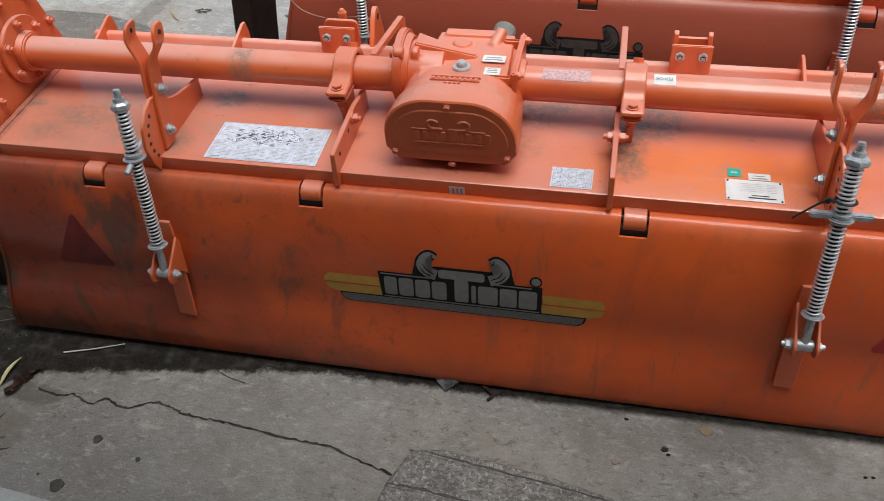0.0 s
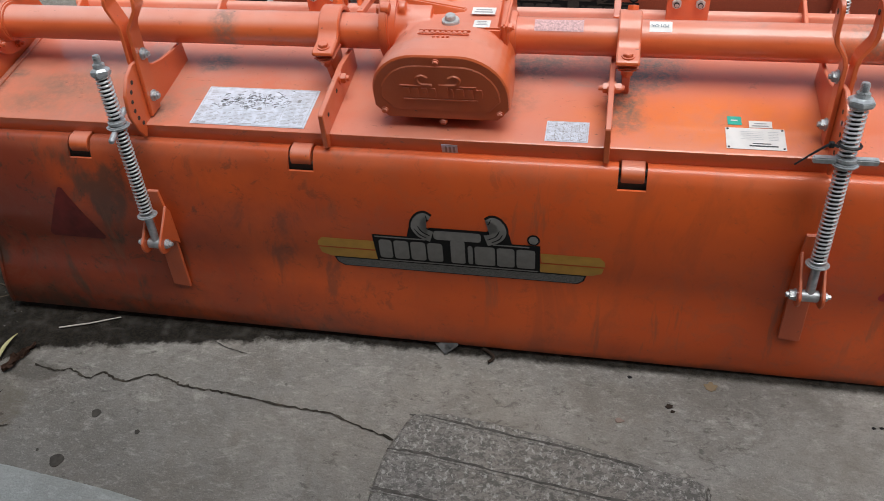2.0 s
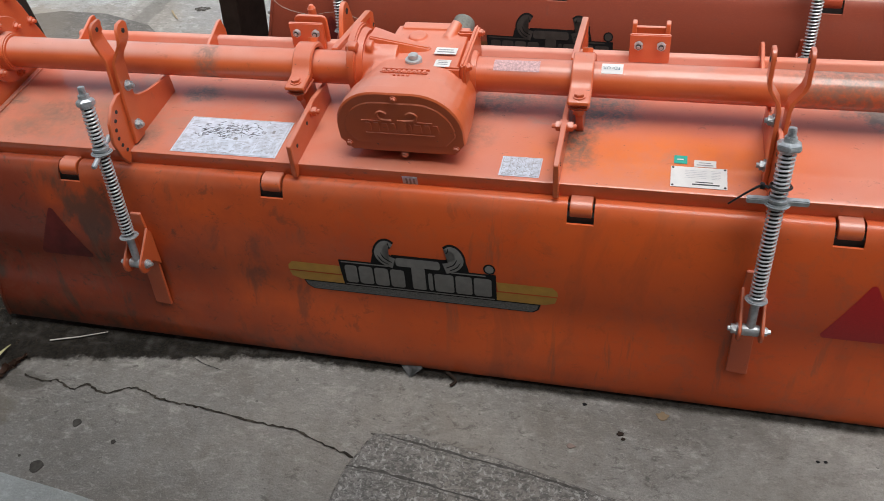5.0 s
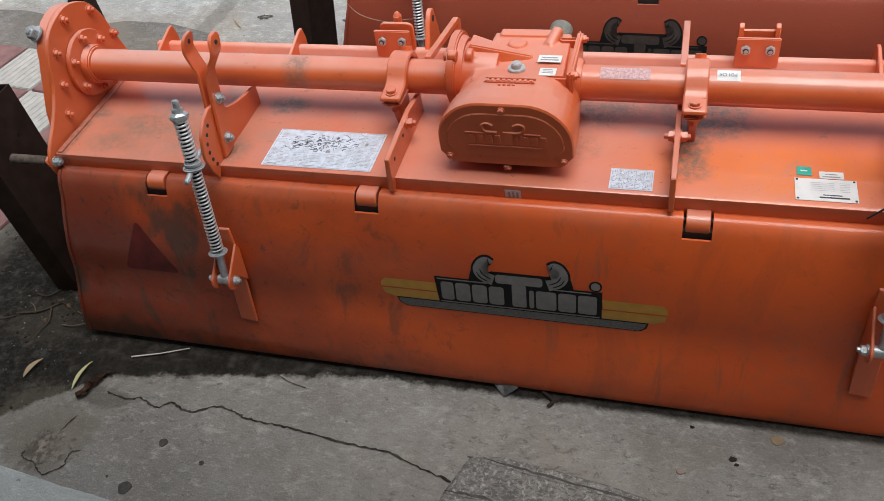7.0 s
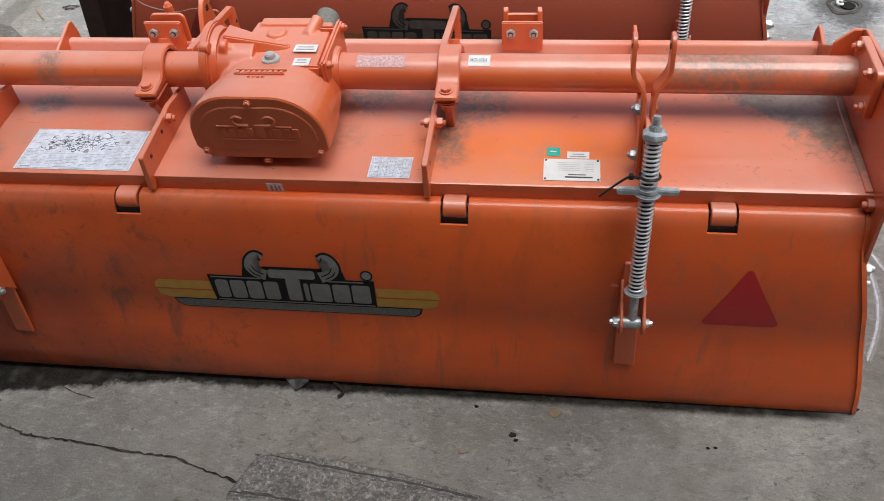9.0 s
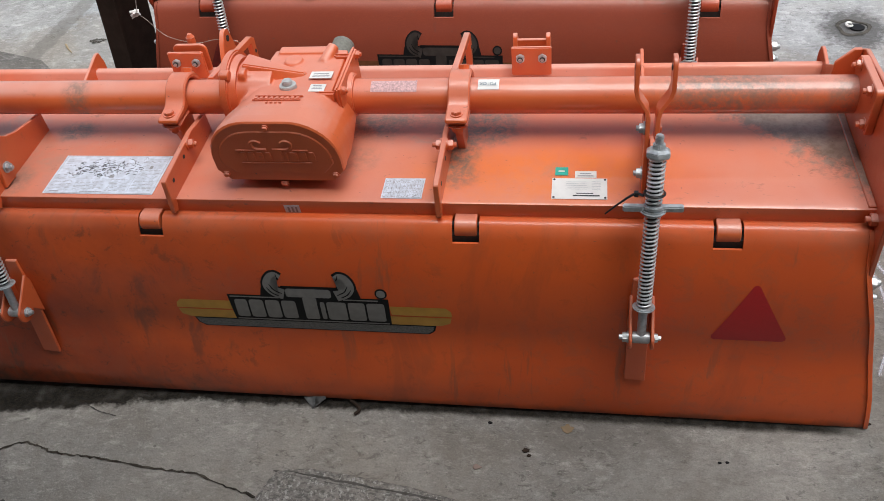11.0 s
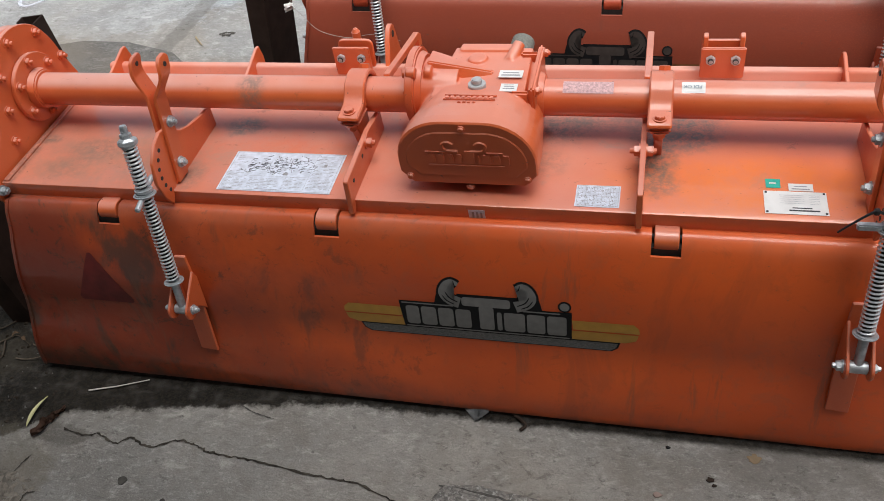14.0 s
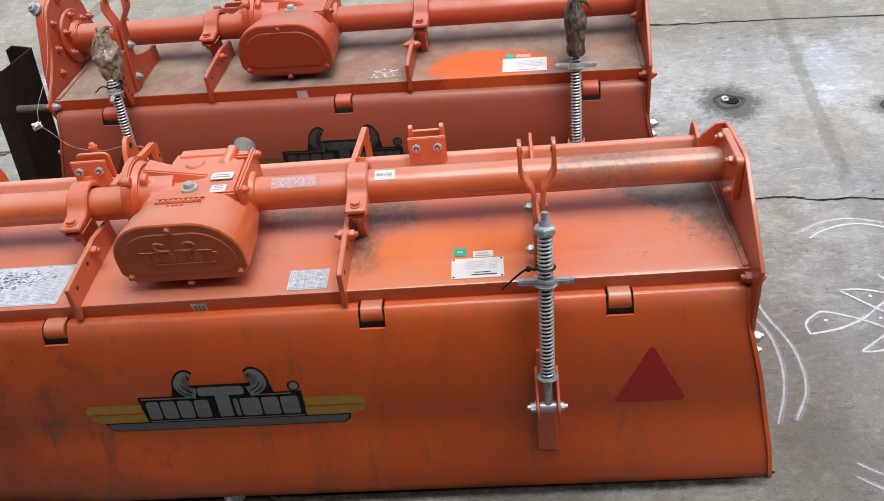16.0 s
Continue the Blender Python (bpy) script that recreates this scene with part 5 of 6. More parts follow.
for k, (a, b) in enumerate(((1.559, 0.545), (1.693, 0.541), (1.803, 0.519), (1.553, 0.461), (1.672, 0.448), (1.789, 0.441), (1.418, 0.464), (1.536, 0.361), (1.649, 0.357))):
    part("chalk_dot", plate([(a + (0.007 if t % 2 else 0.004) * math.cos(t * 0.7), b + (0.006 if t % 2 else 0.004) * math.sin(t * 0.7)) for t in range(9)], 0.0025, 0.0040, "z", 0), CHALK, chalk)

# drain holes
for x, y, r in ((1.465, 1.64, 0.045), (2.005, 1.51, 0.04)):
    ring = bmesh.new()
    rows = []
    wave = [1 + 0.09 * math.sin(3 * t * math.pi / 12 + x) + 0.05 * math.sin(5 * t * math.pi / 12) for t in range(24)]
    for rad, z in ((r * 1.25, 0.0012), (r * 1.12, 0.0035), (r * 0.98, 0.0030), (r * 0.86, -0.012)):
        rows.append([ring.verts.new((x + rad * wave[t] * math.cos(t * math.pi / 12), y + rad * wave[t] * math.sin(t * math.pi / 12), z + 0.001)) for t in range(24)])
    for a, b in zip(rows, rows[1:]):
        for t in range(24):
            ring.faces.new((a[t], a[(t + 1) % 24], b[(t + 1) % 24], b[t]))
    ring.faces.new(rows[-1])
    d = part("drain_hole", ring, OIL)
    # black disc drawn for the dark depth of the hole
    part("lid", plate([(x + 0.012 + r * 0.55 * math.cos(t), y - 0.004 + r * 0.5 * math.sin(t)) for t in np.linspace(0, 6.28, 15)[:-1]], 0.002, 0.0065, "z", 0.001), BLACK, d, "black disc standing in for the dark drain opening")
    tagged(d, "round dark drain hole in the concrete", "drain")
    tagged(part("plastic_ring", tube_along([Vector((x - 0.012 + 0.010 * math.cos(t), y + 0.006 + 0.013 * math.sin(t), 0.011)) for t in np.linspace(0.6, 5.6, 18)], 0.0040), WHITE), "small white plastic ring lying in the drain", "plastic ring")


# ---- litter by the tiller ----
def leaf(a, b, width, mat, label, bend=0.006):
    a, b = Vector((*a, 0.004)), Vector((*b, 0.006))
    d = b - a
    side = Vector((-d.y, d.x, 0)).normalized()
    bm = bmesh.new()
    rows = []
    for i in range(9):
        t = i / 8
        h = width * math.sin(math.pi * t ** 0.8) * 0.5 + 0.0005
        p = a + d * t + Vector((0, 0, bend * math.sin(math.pi * t))) + side * 0.004 * math.sin(3 * t)
        rows.append([bm.verts.new(p + side * h + Vector((0, 0, 0.002))), bm.verts.new(p), bm.verts.new(p - side * h + Vector((0, 0, 0.002)))])
    for u, v in zip(rows, rows[1:]):
        bm.faces.new((u[0], u[1], v[1], v[0])), bm.faces.new((u[1], u[2], v[2], v[1]))
    ext = bmesh.ops.extrude_face_region(bm, geom=bm.faces[:])
    bmesh.ops.translate(bm, verts=[v for v in ext["geom"] if isinstance(v, bmesh.types.BMVert)], vec=(0, 0, -0.0008))
    return tagged(part("leaf", bm, mat), label, "leaf")


leaf((-1.095, -0.175), (-1.089, -0.088), 0.010, LEAF_GREEN, "long narrow yellow-green leaf on the ground")
leaf((-1.250, -0.163), (-1.230, -0.100), 0.015, LEAF_DRY, "pale dry leaf on the dark ground")
rng = random.Random(9)


def crumpled(x, y, size, turn, seed):
    """A dead leaf rolled and crushed on itself."""
    bm = bmesh.new()
    n = 9
    rows = []
    for i in range(n):
        u = i / (n - 1) * 2 - 1
        row = []
        for j in range(n):
            v = j / (n - 1) * 2 - 1
            w = 0.45 * math.sqrt(max(0.02, 1 - u * u))
            q = noise.noise(Vector((u * 1.6, v * 1.6, seed))), noise.noise(Vector((u * 3.1, v * 3.1, seed + 9)))
            a, b = size * (u + 0.25 * q[1]), size * w * (v + 0.5 * q[0])
            row.append(bm.verts.new((x + a * math.cos(turn) - b * math.sin(turn), y + a * math.sin(turn) + b * math.cos(turn), 0.005 + size * max(0, 0.32 * v * v + 0.55 * q[0] + 0.28 * q[1]))))
        rows.append(row)
    for a, b in zip(rows, rows[1:]):
        for j in range(n - 1):
            bm.faces.new((a[j], a[j + 1], b[j + 1], b[j]))
    bmesh.ops.solidify(bm, geom=bm.faces[:], thickness=0.0008)
    return tagged(part("leaf", bm, LEAF_BROWN), "crumpled brown dead leaf beside the crack", "leaf")


crumpled(-1.053, -0.176, 0.024, 1.2, 1)
crumpled(-1.046, -0.147, 0.022, 0.5, 4)
crumpled(-1.034, -0.124, 0.017, 1.0, 7)
PALE_TWIG = plain("pale dry twig", (0.15, 0.12, 0.09), 0.9)
for k in range(3):
    x, y, an = rng.uniform(-1.36, -1.13), rng.uniform(-0.06, 0.14), rng.uniform(-0.6, 2.2)
    n = rng.uniform(0.04, 0.11)
    pts = [(x + n * f * math.cos(an + 0.5 * f), y + n * f * math.sin(an + 0.5 * f), 0.005 + 0.006 * f) for f in (0, 0.35, 0.7, 1)]
    tagged(part("twig", tube_along(smooth_line(pts, 4), lambda t: 0.0019 - 0.0011 * t, 5), PALE_TWIG), "thin pale dry twig on the dark earth", "twig", "twigs")
for x, y, size, an in ((-1.312, 0.080, 0.022, 0.6), (-1.262, 0.072, 0.020, 2.2), (-1.300, 0.012, 0.018, 1.9)):
    leaf((x, y), (x + size * math.cos(an), y + size * math.sin(an)), size * 0.42, DRY_BROWN, "curled dry brown leaf on the earth", 0.006)
bm = bmesh.new()
for _ in range(150):
    u, an = rng.random() ** 0.6, rng.uniform(0, 6.28)
    x, y = -1.050 + 0.070 * u * math.cos(an), -0.335 + 0.060 * u * math.sin(an)
    r = rng.choice((0.0015, 0.002, 0.003, 0.006, 0.009)) * (1.1 - 0.4 * u)
    bmesh.ops.create_icosphere(bm, subdivisions=1, radius=r, matrix=Matrix.Translation((x, y, -0.0005)) @ Euler((0, 0, rng.random() * 3)).to_matrix().to_4x4() @ Matrix.Diagonal((1.7, rng.uniform(0.6, 1), rng.uniform(0.25, 0.45), 1)))
tagged(part("rubble", bm, plain("crumbled brownish cement", (0.235, 0.208, 0.172), 0.95, 0, 60, 0.6, 0.8)), "crumbled brownish cement where the yard has broken", "rubble", kind="stuff")
tagged(part("litter", tube_along(smooth_line([(-1.505, 1.650, 0.006), (-1.475, 1.612, 0.010), (-1.450, 1.588, 0.006)], 5), lambda t: 0.0045 - 0.002 * t), LEAF_DRY), "small curled dry scrap on the concrete", "litter")
for k, line in enumerate(([(-1.415, 1.676), (-1.395, 1.690), (-1.37, 1.692), (-1.352, 1.684)], [(-1.402, 1.668), (-1.38, 1.672), (-1.362, 1.668)])):
    tagged(part("oil_spot", ribbon(line, 0.014, 0.0022, 6, 0.004, 60 + k), OIL), "dark ragged stain on the concrete", "spot", kind="structure")
tagged(part("stick", tube_along([Vector((-0.993, -0.057, 0.005)), Vector((-0.92, -0.036, 0.006)), Vector((-0.85, -0.008, 0.005))], lambda t: 0.0020 - 0.0006 * t)  , STICK), "thin pale stick lying at the foot of the board", "stick")
for pts in ([(-1.412, 0.032), (-1.349, 0.048), (-1.317, 0.073), (-1.301, 0.086), (-1.276, 0.079), (-1.237, 0.058)], [(-1.32, 0.064), (-1.298, 0.021), (-1.302, -0.009), (-1.306, -0.045)], [(-1.398, 0.109), (-1.36, 0.105), (-1.326, 0.144)], [(-1.52, -0.02), (-1.44, 0.01), (-1.40, 0.03)]):
    tagged(part("twig", tube_along(smooth_line([(a, b, 0.006) for a, b in pts], 5), lambda t: 0.0030 - 0.0019 * t), TWIG), "dry grey twig on the dark earth", "twig", "twigs")
for x, y, r in ((-0.812, -0.396, 0.0155), (-0.781, -0.274, 0.0105), (-0.665, -0.307, 0.0055), (-0.869, -0.377, 0.003)):
    tagged(part("oil_spot", plate([(x + r * (1 + 0.15 * math.sin(3 * t)) * math.cos(t), y + r * math.sin(t)) for t in np.linspace(0, 6.28, 17)[:-1]], 0.0, 0.0022, "z", 0), OIL), "round dark spot on the concrete", "spot", kind="structure")
scrap = bmesh.new()
vs = [scrap.verts.new(p) for p in ((-0.080, 0.02, 0.010), (-0.034, -0.026, 0.004), (-0.006, -0.006, 0.016), (-0.02, 0.03, 0.02), (-0.040, -0.004, 0.014))]
for f in ((0, 1, 4), (1, 2, 4), (2, 3, 4), (3, 0, 4)):
    scrap.faces.new([vs[i] for i in f])
bmesh.ops.solidify(scrap, geom=scrap.faces[:], thickness=0.001)
tagged(part("plastic_scrap", scrap, CLEAR), "crumpled clear plastic scrap under the board", "plastic scrap")
tagged(part("rusty_clip", tube_along(smooth_line([(0.050, 0.0, 0.006), (0.066, -0.012, 0.008), (0.076, -0.024, 0.007), (0.066, -0.036, 0.005)], 5), 0.0038), CLIP_RUST), "small dark rusty clip on the concrete", "clip")
tagged(part("rust_mark", plate([(0.54 + 0.013 * math.cos(t) * (1 + 0.35 * math.sin(5 * t)), -0.04 + 0.010 * math.sin(t) * (1 + 0.3 * math.cos(4 * t))) for t in np.linspace(0, 6.28, 15)[:-1]], 0.0, 0.0020, "z", 0), plain("ochre stain", (0.27, 0.20, 0.125), 0.9)), "small ochre stain on the concrete", "stain", kind="structure")


for x, y, r, mt, text in ((0.455, -0.100, 0.008, CLIP_RUST, "small rust-brown flake on the concrete"), (0.462, -0.112, 0.005, CLIP_RUST, "small rust-brown flake on the concrete"),
                          (0.355, -0.147, 0.009, plain("brick dust", (0.27, 0.205, 0.175), 0.95), "faint brick-red crumb on the concrete"), (0.373, -0.036, 0.005, BLACK, "black grit crumb beside the board"),
                          (0.848, -0.102, 0.004, BLACK, "black grit crumb on the concrete"), (0.863, -0.100, 0.004, BLACK, "black grit crumb on the concrete"), (1.155, 0.012, 0.005, CLIP_RUST, "dark crumb by the board's end")):
    tagged(part("crumb", plate([(x + r * (1 + 0.3 * math.sin(4 * t + 40 * x)) * math.cos(t), y + 0.7 * r * (1 + 0.25 * math.cos(3 * t)) * math.sin(t)) for t in np.linspace(0, 6.28, 10)[:-1]], 0.0, 0.0035, "z", 0.001), mt), text, "crumb", "crumbs")

# ---- steel posts beside the tillers ----
def post(x, y, depth, h, lean, turn, label):
    """An upright lipped steel channel, its web towards the tiller."""
    u, f, t, lip = depth / 2, 0.066, 0.004, 0.034
    outline = [(0, -u), (0, u), (-f, u), (-f, u - lip), (-f + t, u - lip), (-f + t, u - t), (-t, u - t), (-t, -u + t), (-f + t, -u + t), (-f + t, -u + lip), (-f, -u + lip), (-f, -u)]
    ob = new("steel_post")
    part("channel", plate(outline, 0, h, "z", 0.0008), RUST, ob)
    part("hole", rod((-0.004, 0.03, h - 0.11), (0.0008, 0.03, h - 0.11), 0.006, seg=12), BLACK, ob)
    ob.matrix_world = pose(x, y, -0.008, 0, lean, turn)
    return tagged(ob, label, "steel post", "steel posts")


post(-1.288, 0.234, 0.19, 0.565, -3, 6, "dark brown rusty steel channel post beside the tiller")
post(-1.310, 0.690, 0.15, 0.585, -3, 6, "dark brown steel channel post at the hitch side of the tiller")
post(-0.900, 1.172, 0.164, 0.620, 8, -7, "dark brown steel channel post beside the far tiller")

CORD = [(-0.672, 0.90, 0.512), (-0.650, 0.90, 0.493), (-0.607, 0.90, 0.441), (-0.527, 0.90, 0.418), (-0.467, 0.895, 0.429), (-0.417, 0.89, 0.432), (-0.371, 0.885, 0.415)]

# ---- unseen blockers behind the camera, added to cut the sky's light ----
BLOCKER = plain("matt dark blocker", (0.15, 0.14, 0.125), 0.9, 0, 6, 0.25, 0.3)
tagged(part("south_blocker", box(-7, 7, -3.2, -3.0, 0, 3.4, 0.0), BLOCKER), "unseen wall added to block low sky light", "wall", kind="structure")
# added out of view to shade the board and the yard's near edge
tagged(part("roof", box(-7, 2.3, -3.4, -0.63, 2.75, 2.87, 0.0), BLOCKER), "unseen flat canopy added to block sky light", "roof", kind="structure")
tagged(part("west_blocker", box(-4.1, -3.9, -3.0, 1.0, 0, 2.75, 0.0), BLOCKER), "unseen side wall added to darken the left end", "wall", kind="structure")

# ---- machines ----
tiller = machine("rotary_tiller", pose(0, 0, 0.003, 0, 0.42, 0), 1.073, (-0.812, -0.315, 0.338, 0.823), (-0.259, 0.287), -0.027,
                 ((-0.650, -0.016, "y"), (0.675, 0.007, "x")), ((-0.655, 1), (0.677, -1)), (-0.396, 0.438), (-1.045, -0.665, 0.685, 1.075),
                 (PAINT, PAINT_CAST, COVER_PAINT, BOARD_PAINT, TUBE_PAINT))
tagged(tiller, "orange steel rotary tiller standing on the concrete yard", "rotary tiller", "tillers in the yard")
tiller_far = machine("rotary_tiller", pose(0.17, 0.835, 0.035, 0, 0, -3.4), 0.838, (-0.67, 0.015, 0.69), (-0.362, 0.205), -0.135,
                     ((-0.595, -0.012, "y"), (0.650, 0.0, "x")), ((-0.600, 1), (0.655, -1)), (-0.42, 0.36), (-0.82, -0.50, 0.55, 0.83),
                     (DUSTY, DUSTY, DUSTY_COVER, DUSTY_BOARD, DUSTY), old=True)
tagged(tiller_far, "dusty orange rotary tiller with wrapped spring rods", "rotary tiller", "tillers in the yard")


# ---- plates and stickers of the near tiller ----
def bars(name, rects, mat, parent, lift=0.0016):
    """Print too small to read, as flat bars on the cover."""
    if len(rects) > 1 and len(rects) < 13:
        return [bars(name, [r], mat, parent, lift) for r in rects]
    bm = bmesh.new()
    for x0, x1, y0, y1 in rects:
        bm.faces.new([bm.verts.new((x, y, cover_z(y) + lift)) for x, y in ((x0, y0), (x1, y0), (x1, y1), (x0, y1))])
    ob = part(name, bm, mat, parent)
    return ob if len(rects) == 1 else tagged(ob, kind="stuff")


rng = random.Random(12)
chart = on_cover("chart", -0.558, -0.310, 0.128, 0.251, FOIL, tiller, 0.0012, label="scuffed silver parts chart")
rows = []
for x0, x1, y0, y1, step in ((-0.551, -0.505, 0.140, 0.190, 0.0046), (-0.497, -0.430, 0.138, 0.168, 0.0046), (-0.420, -0.375, 0.138, 0.172, 0.0042), (-0.366, -0.320, 0.140, 0.236, 0.0044), (-0.548, -0.532, 0.205, 0.240, 0.0060)):
    for y in np.arange(y0, y1, step):
        x = x0
        while x < x1 - 0.004:
            w = rng.uniform(0.003, 0.011)
            rows.append((x, min(x + w, x1), y + rng.uniform(-0.0005, 0.0005), y + rng.uniform(0.0009, 0.0018)))
            x += w + rng.choice((0.0012, 0.002, 0.004, 0.010))
rows += [(-0.554, -0.314, 0.1300, 0.1310), (-0.554, -0.314, 0.2480, 0.2490), (-0.554, -0.5532, 0.131, 0.248), (-0.3148, -0.314, 0.131, 0.248), (-0.3705, -0.3698, 0.136, 0.240), (-0.3705, -0.318, 0.2395, 0.2402), (-0.500, -0.372, 0.1735, 0.1742)]
bars("print", rows, CHART_INK, chart)
bars("print", [(-0.545, -0.525, 0.1335, 0.1360), (-0.475, -0.425, 0.1335, 0.1350), (-0.428, -0.418, 0.178, 0.186), (-0.348, -0.341, 0.208, 0.217)], INK_FAINT, chart)
strokes = []
for k in range(170):
    u, v = rng.gauss(0, 0.56), rng.gauss(0, 0.46)
    cx, cy = -0.446 + 0.080 * max(-1, min(1, u)), 0.209 + 0.030 * max(-1, min(1, v)) + 0.004 * u
    a, size = rng.choice((0.25, 0.35, 1.8, -0.3)) + rng.uniform(-0.3, 0.3), rng.uniform(0.003, 0.014)
    if k % 9:
        line = [(cx + size * f * math.cos(a), cy + 0.8 * size * f * math.sin(a) + 0.001 * math.sin(5 * f + k)) for f in (-0.5, 0, 0.5)]
    else:
        line = [(cx + 0.4 * size * math.cos(q), cy + 0.35 * size * math.sin(q)) for q in np.linspace(0, 6.28, 9)]
    strokes.append(tube_along([Vector((x, y, cover_z(y) + 0.0014)) for x, y in line], rng.uniform(0.0003, 0.0007), 4))
tagged(part("print", join(*strokes), INK, chart), kind="stuff")
table = on_cover("data_plate", 0.170, 0.251, 0.128, 0.187, FOIL, tiller, 0.0012, label="silver printed data plate")
cells = [(0.174 + 0.0030 * a + rng.uniform(0, 0.001), 0.174 + 0.0030 * a + rng.uniform(0.0014, 0.0028), 0.1315 + 0.0037 * b, 0.1315 + 0.0037 * b + rng.uniform(0.0010, 0.0022)) for a in range(24) for b in range(14) if rng.random() < 0.62]
cells += [(0.173, 0.248, y, y + 0.0005) for y in (0.1305, 0.1435, 0.1565, 0.1695, 0.1845)] + [(x, x + 0.0005, 0.1305, 0.1845) for x in (0.173, 0.188, 0.203, 0.218, 0.233, 0.248)]
bars("print", cells, INK_FAINT, table)
serial = on_cover("serial_plate", 0.500, 0.604, 0.133, 0.192, WHITE, tiller, 0.0014, label="white printed serial plate")
bars("print", [(0.540, 0.590, 0.1405, 0.1440), (0.546, 0.578, 0.1475, 0.1500)], INK, serial, 0.0019)
bars("print", [(0.526 + q, 0.566 + q * 0.5, 0.160 + 0.0052 * b, 0.1607 + 0.0052 * b) for b, q in enumerate((0, 0.002, 0, 0.001, 0))] + [(0.575, 0.592, 0.159 + 0.0045 * b, 0.1598 + 0.0045 * b) for b in range(6)], CHART_INK, serial, 0.0019)
for x, y in ((0.504, 0.137), (0.600, 0.137), (0.504, 0.188), (0.600, 0.188)):
    part("rivet", rod((x, y, 0.500), (x, y, cover_z(y) + 0.0026), 0.0022, seg=8), INK, serial)
on_cover("sticker", 0.505, 0.530, 0.201, 0.225, GREEN, tiller, 0.0012, label="small green sticker")
bars("print", [(0.511, 0.523, 0.211, 0.2145)], WHITE, tiller, 0.0018)
note = on_cover("sticker", 0.543, 0.584, 0.1945, 0.214, WHITE, tiller, 0.0012, label="small white paper sticker")
bars("print", [(0.548, 0.578, 0.198, 0.2005), (0.552, 0.574, 0.205, 0.207)], INK_FAINT, note, 0.0018)
def on_lip(name, x0, x1, f0, f1, lift, mat, parent, label=""):
    """A thin plate on the cover's lip, from f0 to f1 of the way down it."""
    a, b, out = Vector(COVER[2]), Vector(COVER[1]), Vector((-0.991, -0.134))
    p, q = a.lerp(b, f0) + out * lift, a.lerp(b, f1) + out * lift
    return part(name, plate([tuple(p), tuple(q), tuple(q + out * 0.0005), tuple(p + out * 0.0005)], x0, x1, w=0), mat, parent, label)


lip = on_lip("sticker", -0.029, 0.003, 0.16, 0.72, 0.0003, FOIL, tiller, "small grey printed sticker")
for a, b in ((-0.022, -0.018), (-0.014, -0.010), (-0.006, -0.002)):
    on_lip("print", a, b, 0.26, 0.58, 0.0011, INK_FAINT, lip)
on_lip("print", -0.024, 0.001, 0.63, 0.67, 0.0011, INK, lip)
tube_label("sticker", 0.131, 0.226, 92, 134, PINK, tiller)["label"] = "faded pink paper label"
ok = tube_label("sticker", 0.349, 0.391, 88, 128, WHITE, tiller)
ok["label"] = "white sticker with printed letters"


def writing(text, size, m, mat, parent):
    """Raised-flat letters in the built-in font, as a mesh."""
    cu = bpy.data.curves.new("writing", "FONT")
    cu.body, cu.size, cu.align_x, cu.align_y = text, size, "CENTER", "CENTER"
    tmp = bpy.data.objects.new("tmp", cu)
    me = bpy.data.meshes.new_from_object(tmp)
    bpy.data.objects.remove(tmp)
    me.transform(m)
    me.materials.clear()
    me.materials.append(mat)
    ob = new("writing", me)
    ob.parent = parent
    return ob


a = radians(109)
normal = Vector((0, math.cos(a), math.sin(a)))
up = Vector((0, -math.sin(a), math.cos(a)))
spot_at = Vector((0.3685, TUBE_Y, TUBE_Z - 0.0035)) + normal * (TUBE_R + 0.0022)
basis = Matrix((Vector((-1, 0, 0)), up, normal)).transposed().to_4x4()
writing("PDI OK", 0.0103, Matrix.Translation(spot_at) @ basis, INK_BLUE, ok)

# black cable tie on the right-hand rod
b, t = Vector((0.675, -0.010, 0.279)), Vector((0.682, 0.092, 0.690))
c = b.lerp(t, 0.725)
d = (t - b).normalized()
u = d.orthogonal().normalized()
v = d.cross(u)
tie = part("cable_tie", tube_along([c + 0.0175 * (math.cos(k) * u + math.sin(k) * v) for k in np.linspace(0, 6.28, 22)], 0.0024), BLACK_PLASTIC, tiller, "black nylon cable tie")
part("tail", tube_along(smooth_line([c + Vector((-0.019, -0.006, 0)), c + Vector((-0.034, -0.012, 0.008)), c + Vector((-0.055, -0.018, -0.004)), c + Vector((-0.083, -0.022, -0.030))], 5), lambda f: 0.0028 - 0.0012 * f), BLACK_PLASTIC, tie)
part("head", box(-0.004, 0.004, -0.004, 0.004, -0.005, 0.005, 0.001, Matrix.Translation(c + Vector((-0.032, -0.012, 0.008)))), BLACK_PLASTIC, tie)
part("side_pin", rod((-1.195, 0.110, 0.484), (-1.085, 0.110, 0.484), 0.0115, seg=16, w=0.001), PIN_RUST, tiller, "rusty side pin")

# ---- plates and wrapping of the far tiller ----
part("side_pin", rod((-0.955, 0.110, 0.484), (-0.848, 0.110, 0.484), 0.0115, seg=16, w=0.001), PIN_RUST, tiller_far, "rusty side pin")
far_serial = on_cover("serial_plate", 0.457, 0.577, 0.133, 0.208, WHITE, tiller_far, 0.0014, label="white printed serial plate")
bars("print", [(0.497, 0.550, 0.140, 0.144)] + [(0.492, 0.567, 0.158 + 0.008 * k, 0.1598 + 0.008 * k) for k in range(5)], CHART_INK, far_serial, 0.0019)
on_cover("sticker", 0.464, 0.488, 0.214, 0.236, GREEN, tiller_far, 0.0012, label="small green sticker")
on_cover("sticker", 0.493, 0.533, 0.214, 0.232, PINK, tiller_far, 0.0012, label="small pink and white sticker")
rng = random.Random(21)
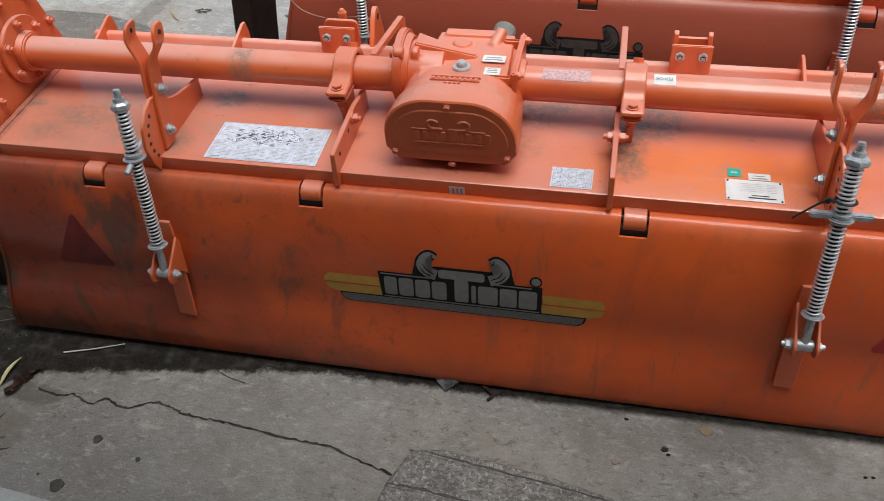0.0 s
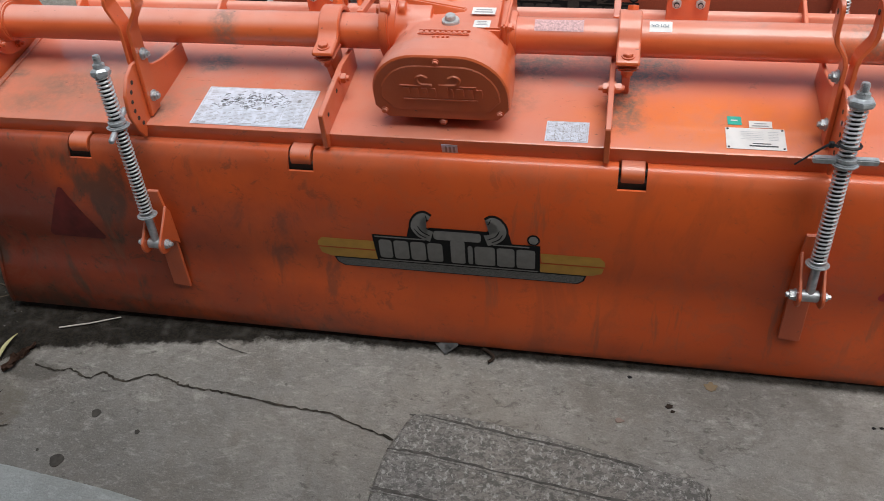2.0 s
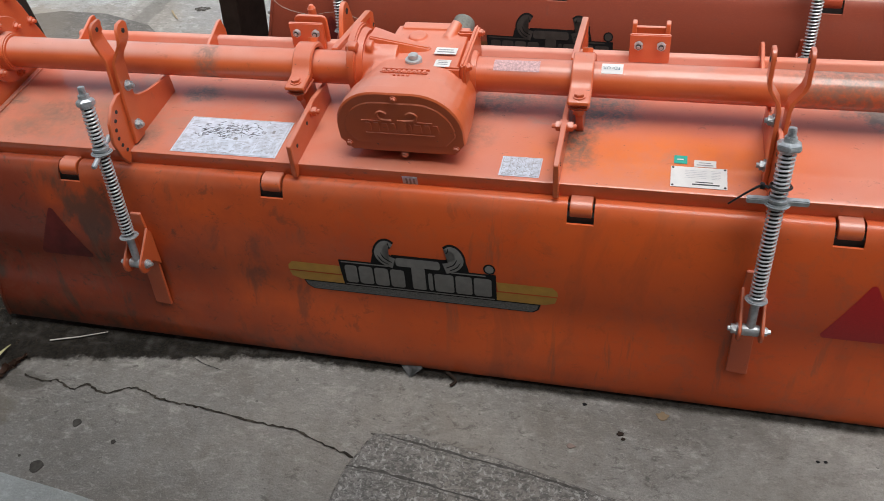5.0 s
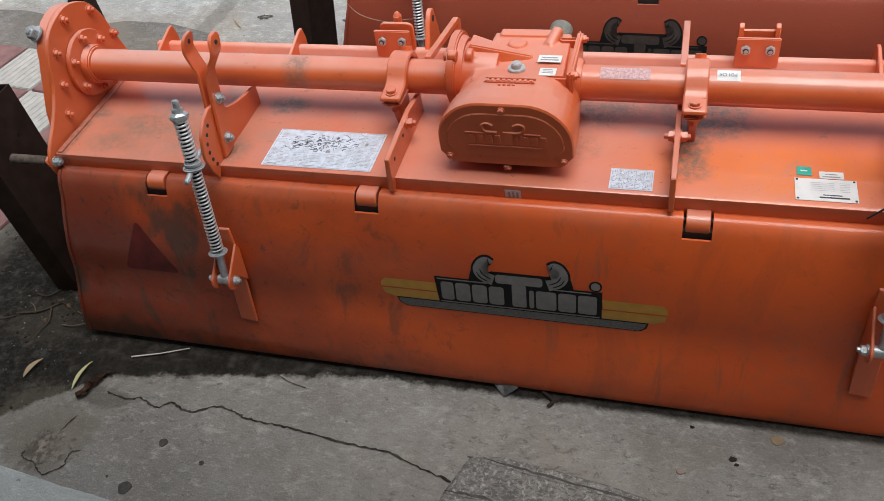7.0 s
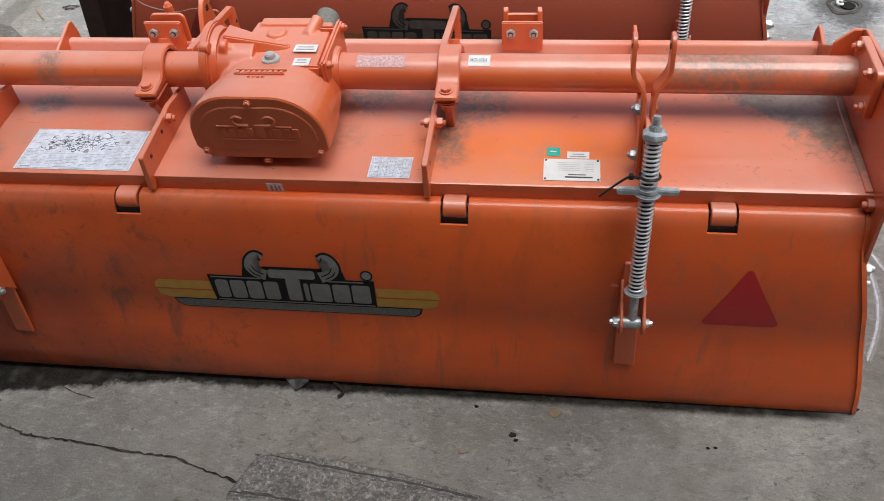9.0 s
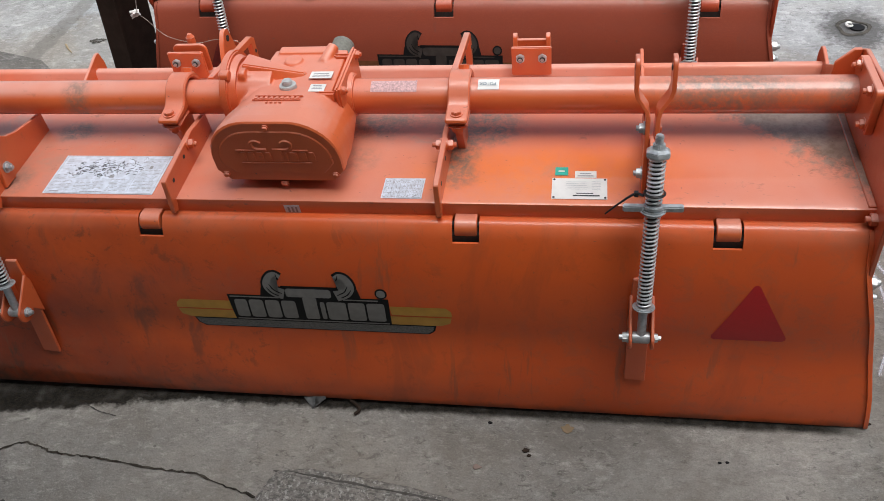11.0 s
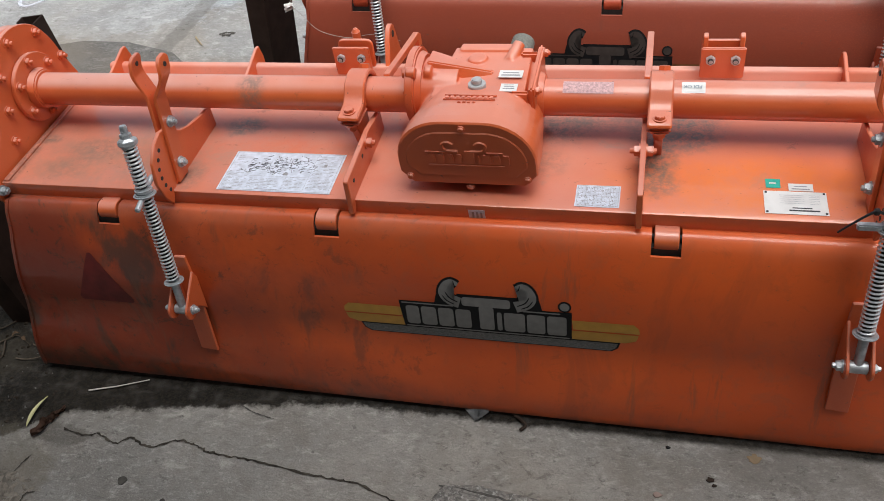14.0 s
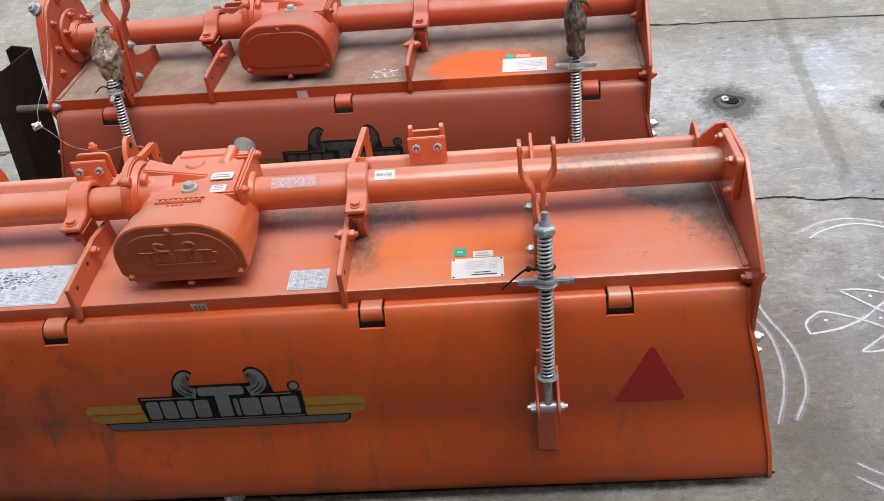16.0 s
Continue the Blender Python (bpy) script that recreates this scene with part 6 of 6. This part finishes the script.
worn = on_cover("data_plate", 0.090, 0.175, 0.138, 0.195, DUSTY_COVER, tiller_far, 0.0010, label="worn dusty data plate")
bars("print", [(x, x + rng.uniform(0.002, 0.007), y, y + rng.uniform(0.0015, 0.004)) for x, y in ((0.091 + rng.random() * 0.076, 0.141 + rng.random() * 0.046) for _ in range(60))], FOIL, worn)
on_lip("sticker", -0.118, -0.088, 0.16, 0.72, 0.0003, FOIL, tiller_far, "small grey sticker")


def wrap(x, lean, f0, f1, r0, mat, label, seed):
    """Crumpled plastic film tied round the top of a rod."""
    b, t = Vector((x, -0.010, 0.279)), Vector((x + lean, 0.092, 0.690))
    rng = random.Random(seed)
    bm = bmesh.new()
    rows = []
    n, k = 60, 72
    for i in range(n):
        f = i / (n - 1)
        c = b.lerp(t, f0 + (f1 - f0) * f)
        r = r0 * (0.72 + 0.5 * math.sin(math.pi * f ** 0.7) + 0.12 * math.sin(9 * f + seed))
        ring = []
        for j in range(k):
            a = 2 * math.pi * j / k
            p = Vector((math.cos(a), math.sin(a), f * 4))
            fold = 1 + 0.30 * noise.noise(p * 1.6 + Vector((seed, 0, 0))) + 0.30 * (0.3 - abs(noise.noise(Vector((p.x * 2.2, p.y * 2.2, p.z * 0.9)) + Vector((0, seed, 0))))) + 0.04 * noise.noise(p * 6)
            ring.append(bm.verts.new(c + Vector((r * fold * math.cos(a), r * fold * math.sin(a), 0.006 * noise.noise(p * 4)))))
        rows.append(ring)
    for a, c in zip(rows, rows[1:]):
        for j in range(k):
            bm.faces.new((a[j], a[(j + 1) % k], c[(j + 1) % k], c[j]))
    bm.faces.new(rows[0][::-1]), bm.faces.new(rows[-1])
    w = part("plastic_wrap", bm, mat, tiller_far, label)
    top = b.lerp(t, f1)
    for q in range(5):
        a = rng.uniform(0, 6.28)
        tip = top + Vector((0.045 * math.cos(a), 0.045 * math.sin(a), rng.uniform(-0.05, 0.02)))
        part("loose_end", tube_along(smooth_line([top, top.lerp(tip, 0.5) + Vector((0, 0, 0.012)), tip], 4), lambda s: 0.007 * (1 - s) + 0.0012, 5), mat, w)
    return w


wrap(-0.595, -0.012, 0.73, 1.03, 0.026, WRAP_PALE, "pale crumpled plastic wrap round the rod", 3)
wrap(0.650, 0.0, 0.72, 1.04, 0.020, WRAP, "dark brown crumpled plastic wrap round the rod", 8)
far_b, far_t = Vector((-0.595, -0.010, 0.279)), Vector((-0.607, 0.092, 0.690))
fc = far_b.lerp(far_t, 0.70)
far_tie = part("cable_tie", tube_along([fc + Vector((0.021 * math.cos(k), 0.019 * math.sin(k), 0.004 * math.sin(k))) for k in np.linspace(0, 6.28, 22)], 0.0040), BLACK_PLASTIC, tiller_far, "black nylon cable tie")
part("tail", tube_along(smooth_line([fc + Vector((-0.018, -0.010, 0)), fc + Vector((-0.032, -0.016, 0.004)), fc + Vector((-0.052, -0.020, -0.010))], 5), lambda f: 0.0030 - 0.0012 * f), BLACK_PLASTIC, far_tie)
cord = tagged(part("cord", tube_along(smooth_line(CORD, 6), 0.0008, 5), WIRE), "thin pale cord tied between tiller and post", "cord")
part("tail", tube_along(smooth_line([CORD[0], (-0.668, 0.93, 0.56), (-0.650, 1.02, 0.63), (-0.640, 1.10, 0.74)], 6), 0.0008, 5), WIRE, cord)
part("knot", tube_along([Vector(CORD[0]) + Vector((0.014 * math.sin(2.1 * k) - 0.006, 0.004 * math.cos(k), 0.010 * math.cos(1.7 * k))) for k in range(9)], 0.0045, 6), WHITE, cord)
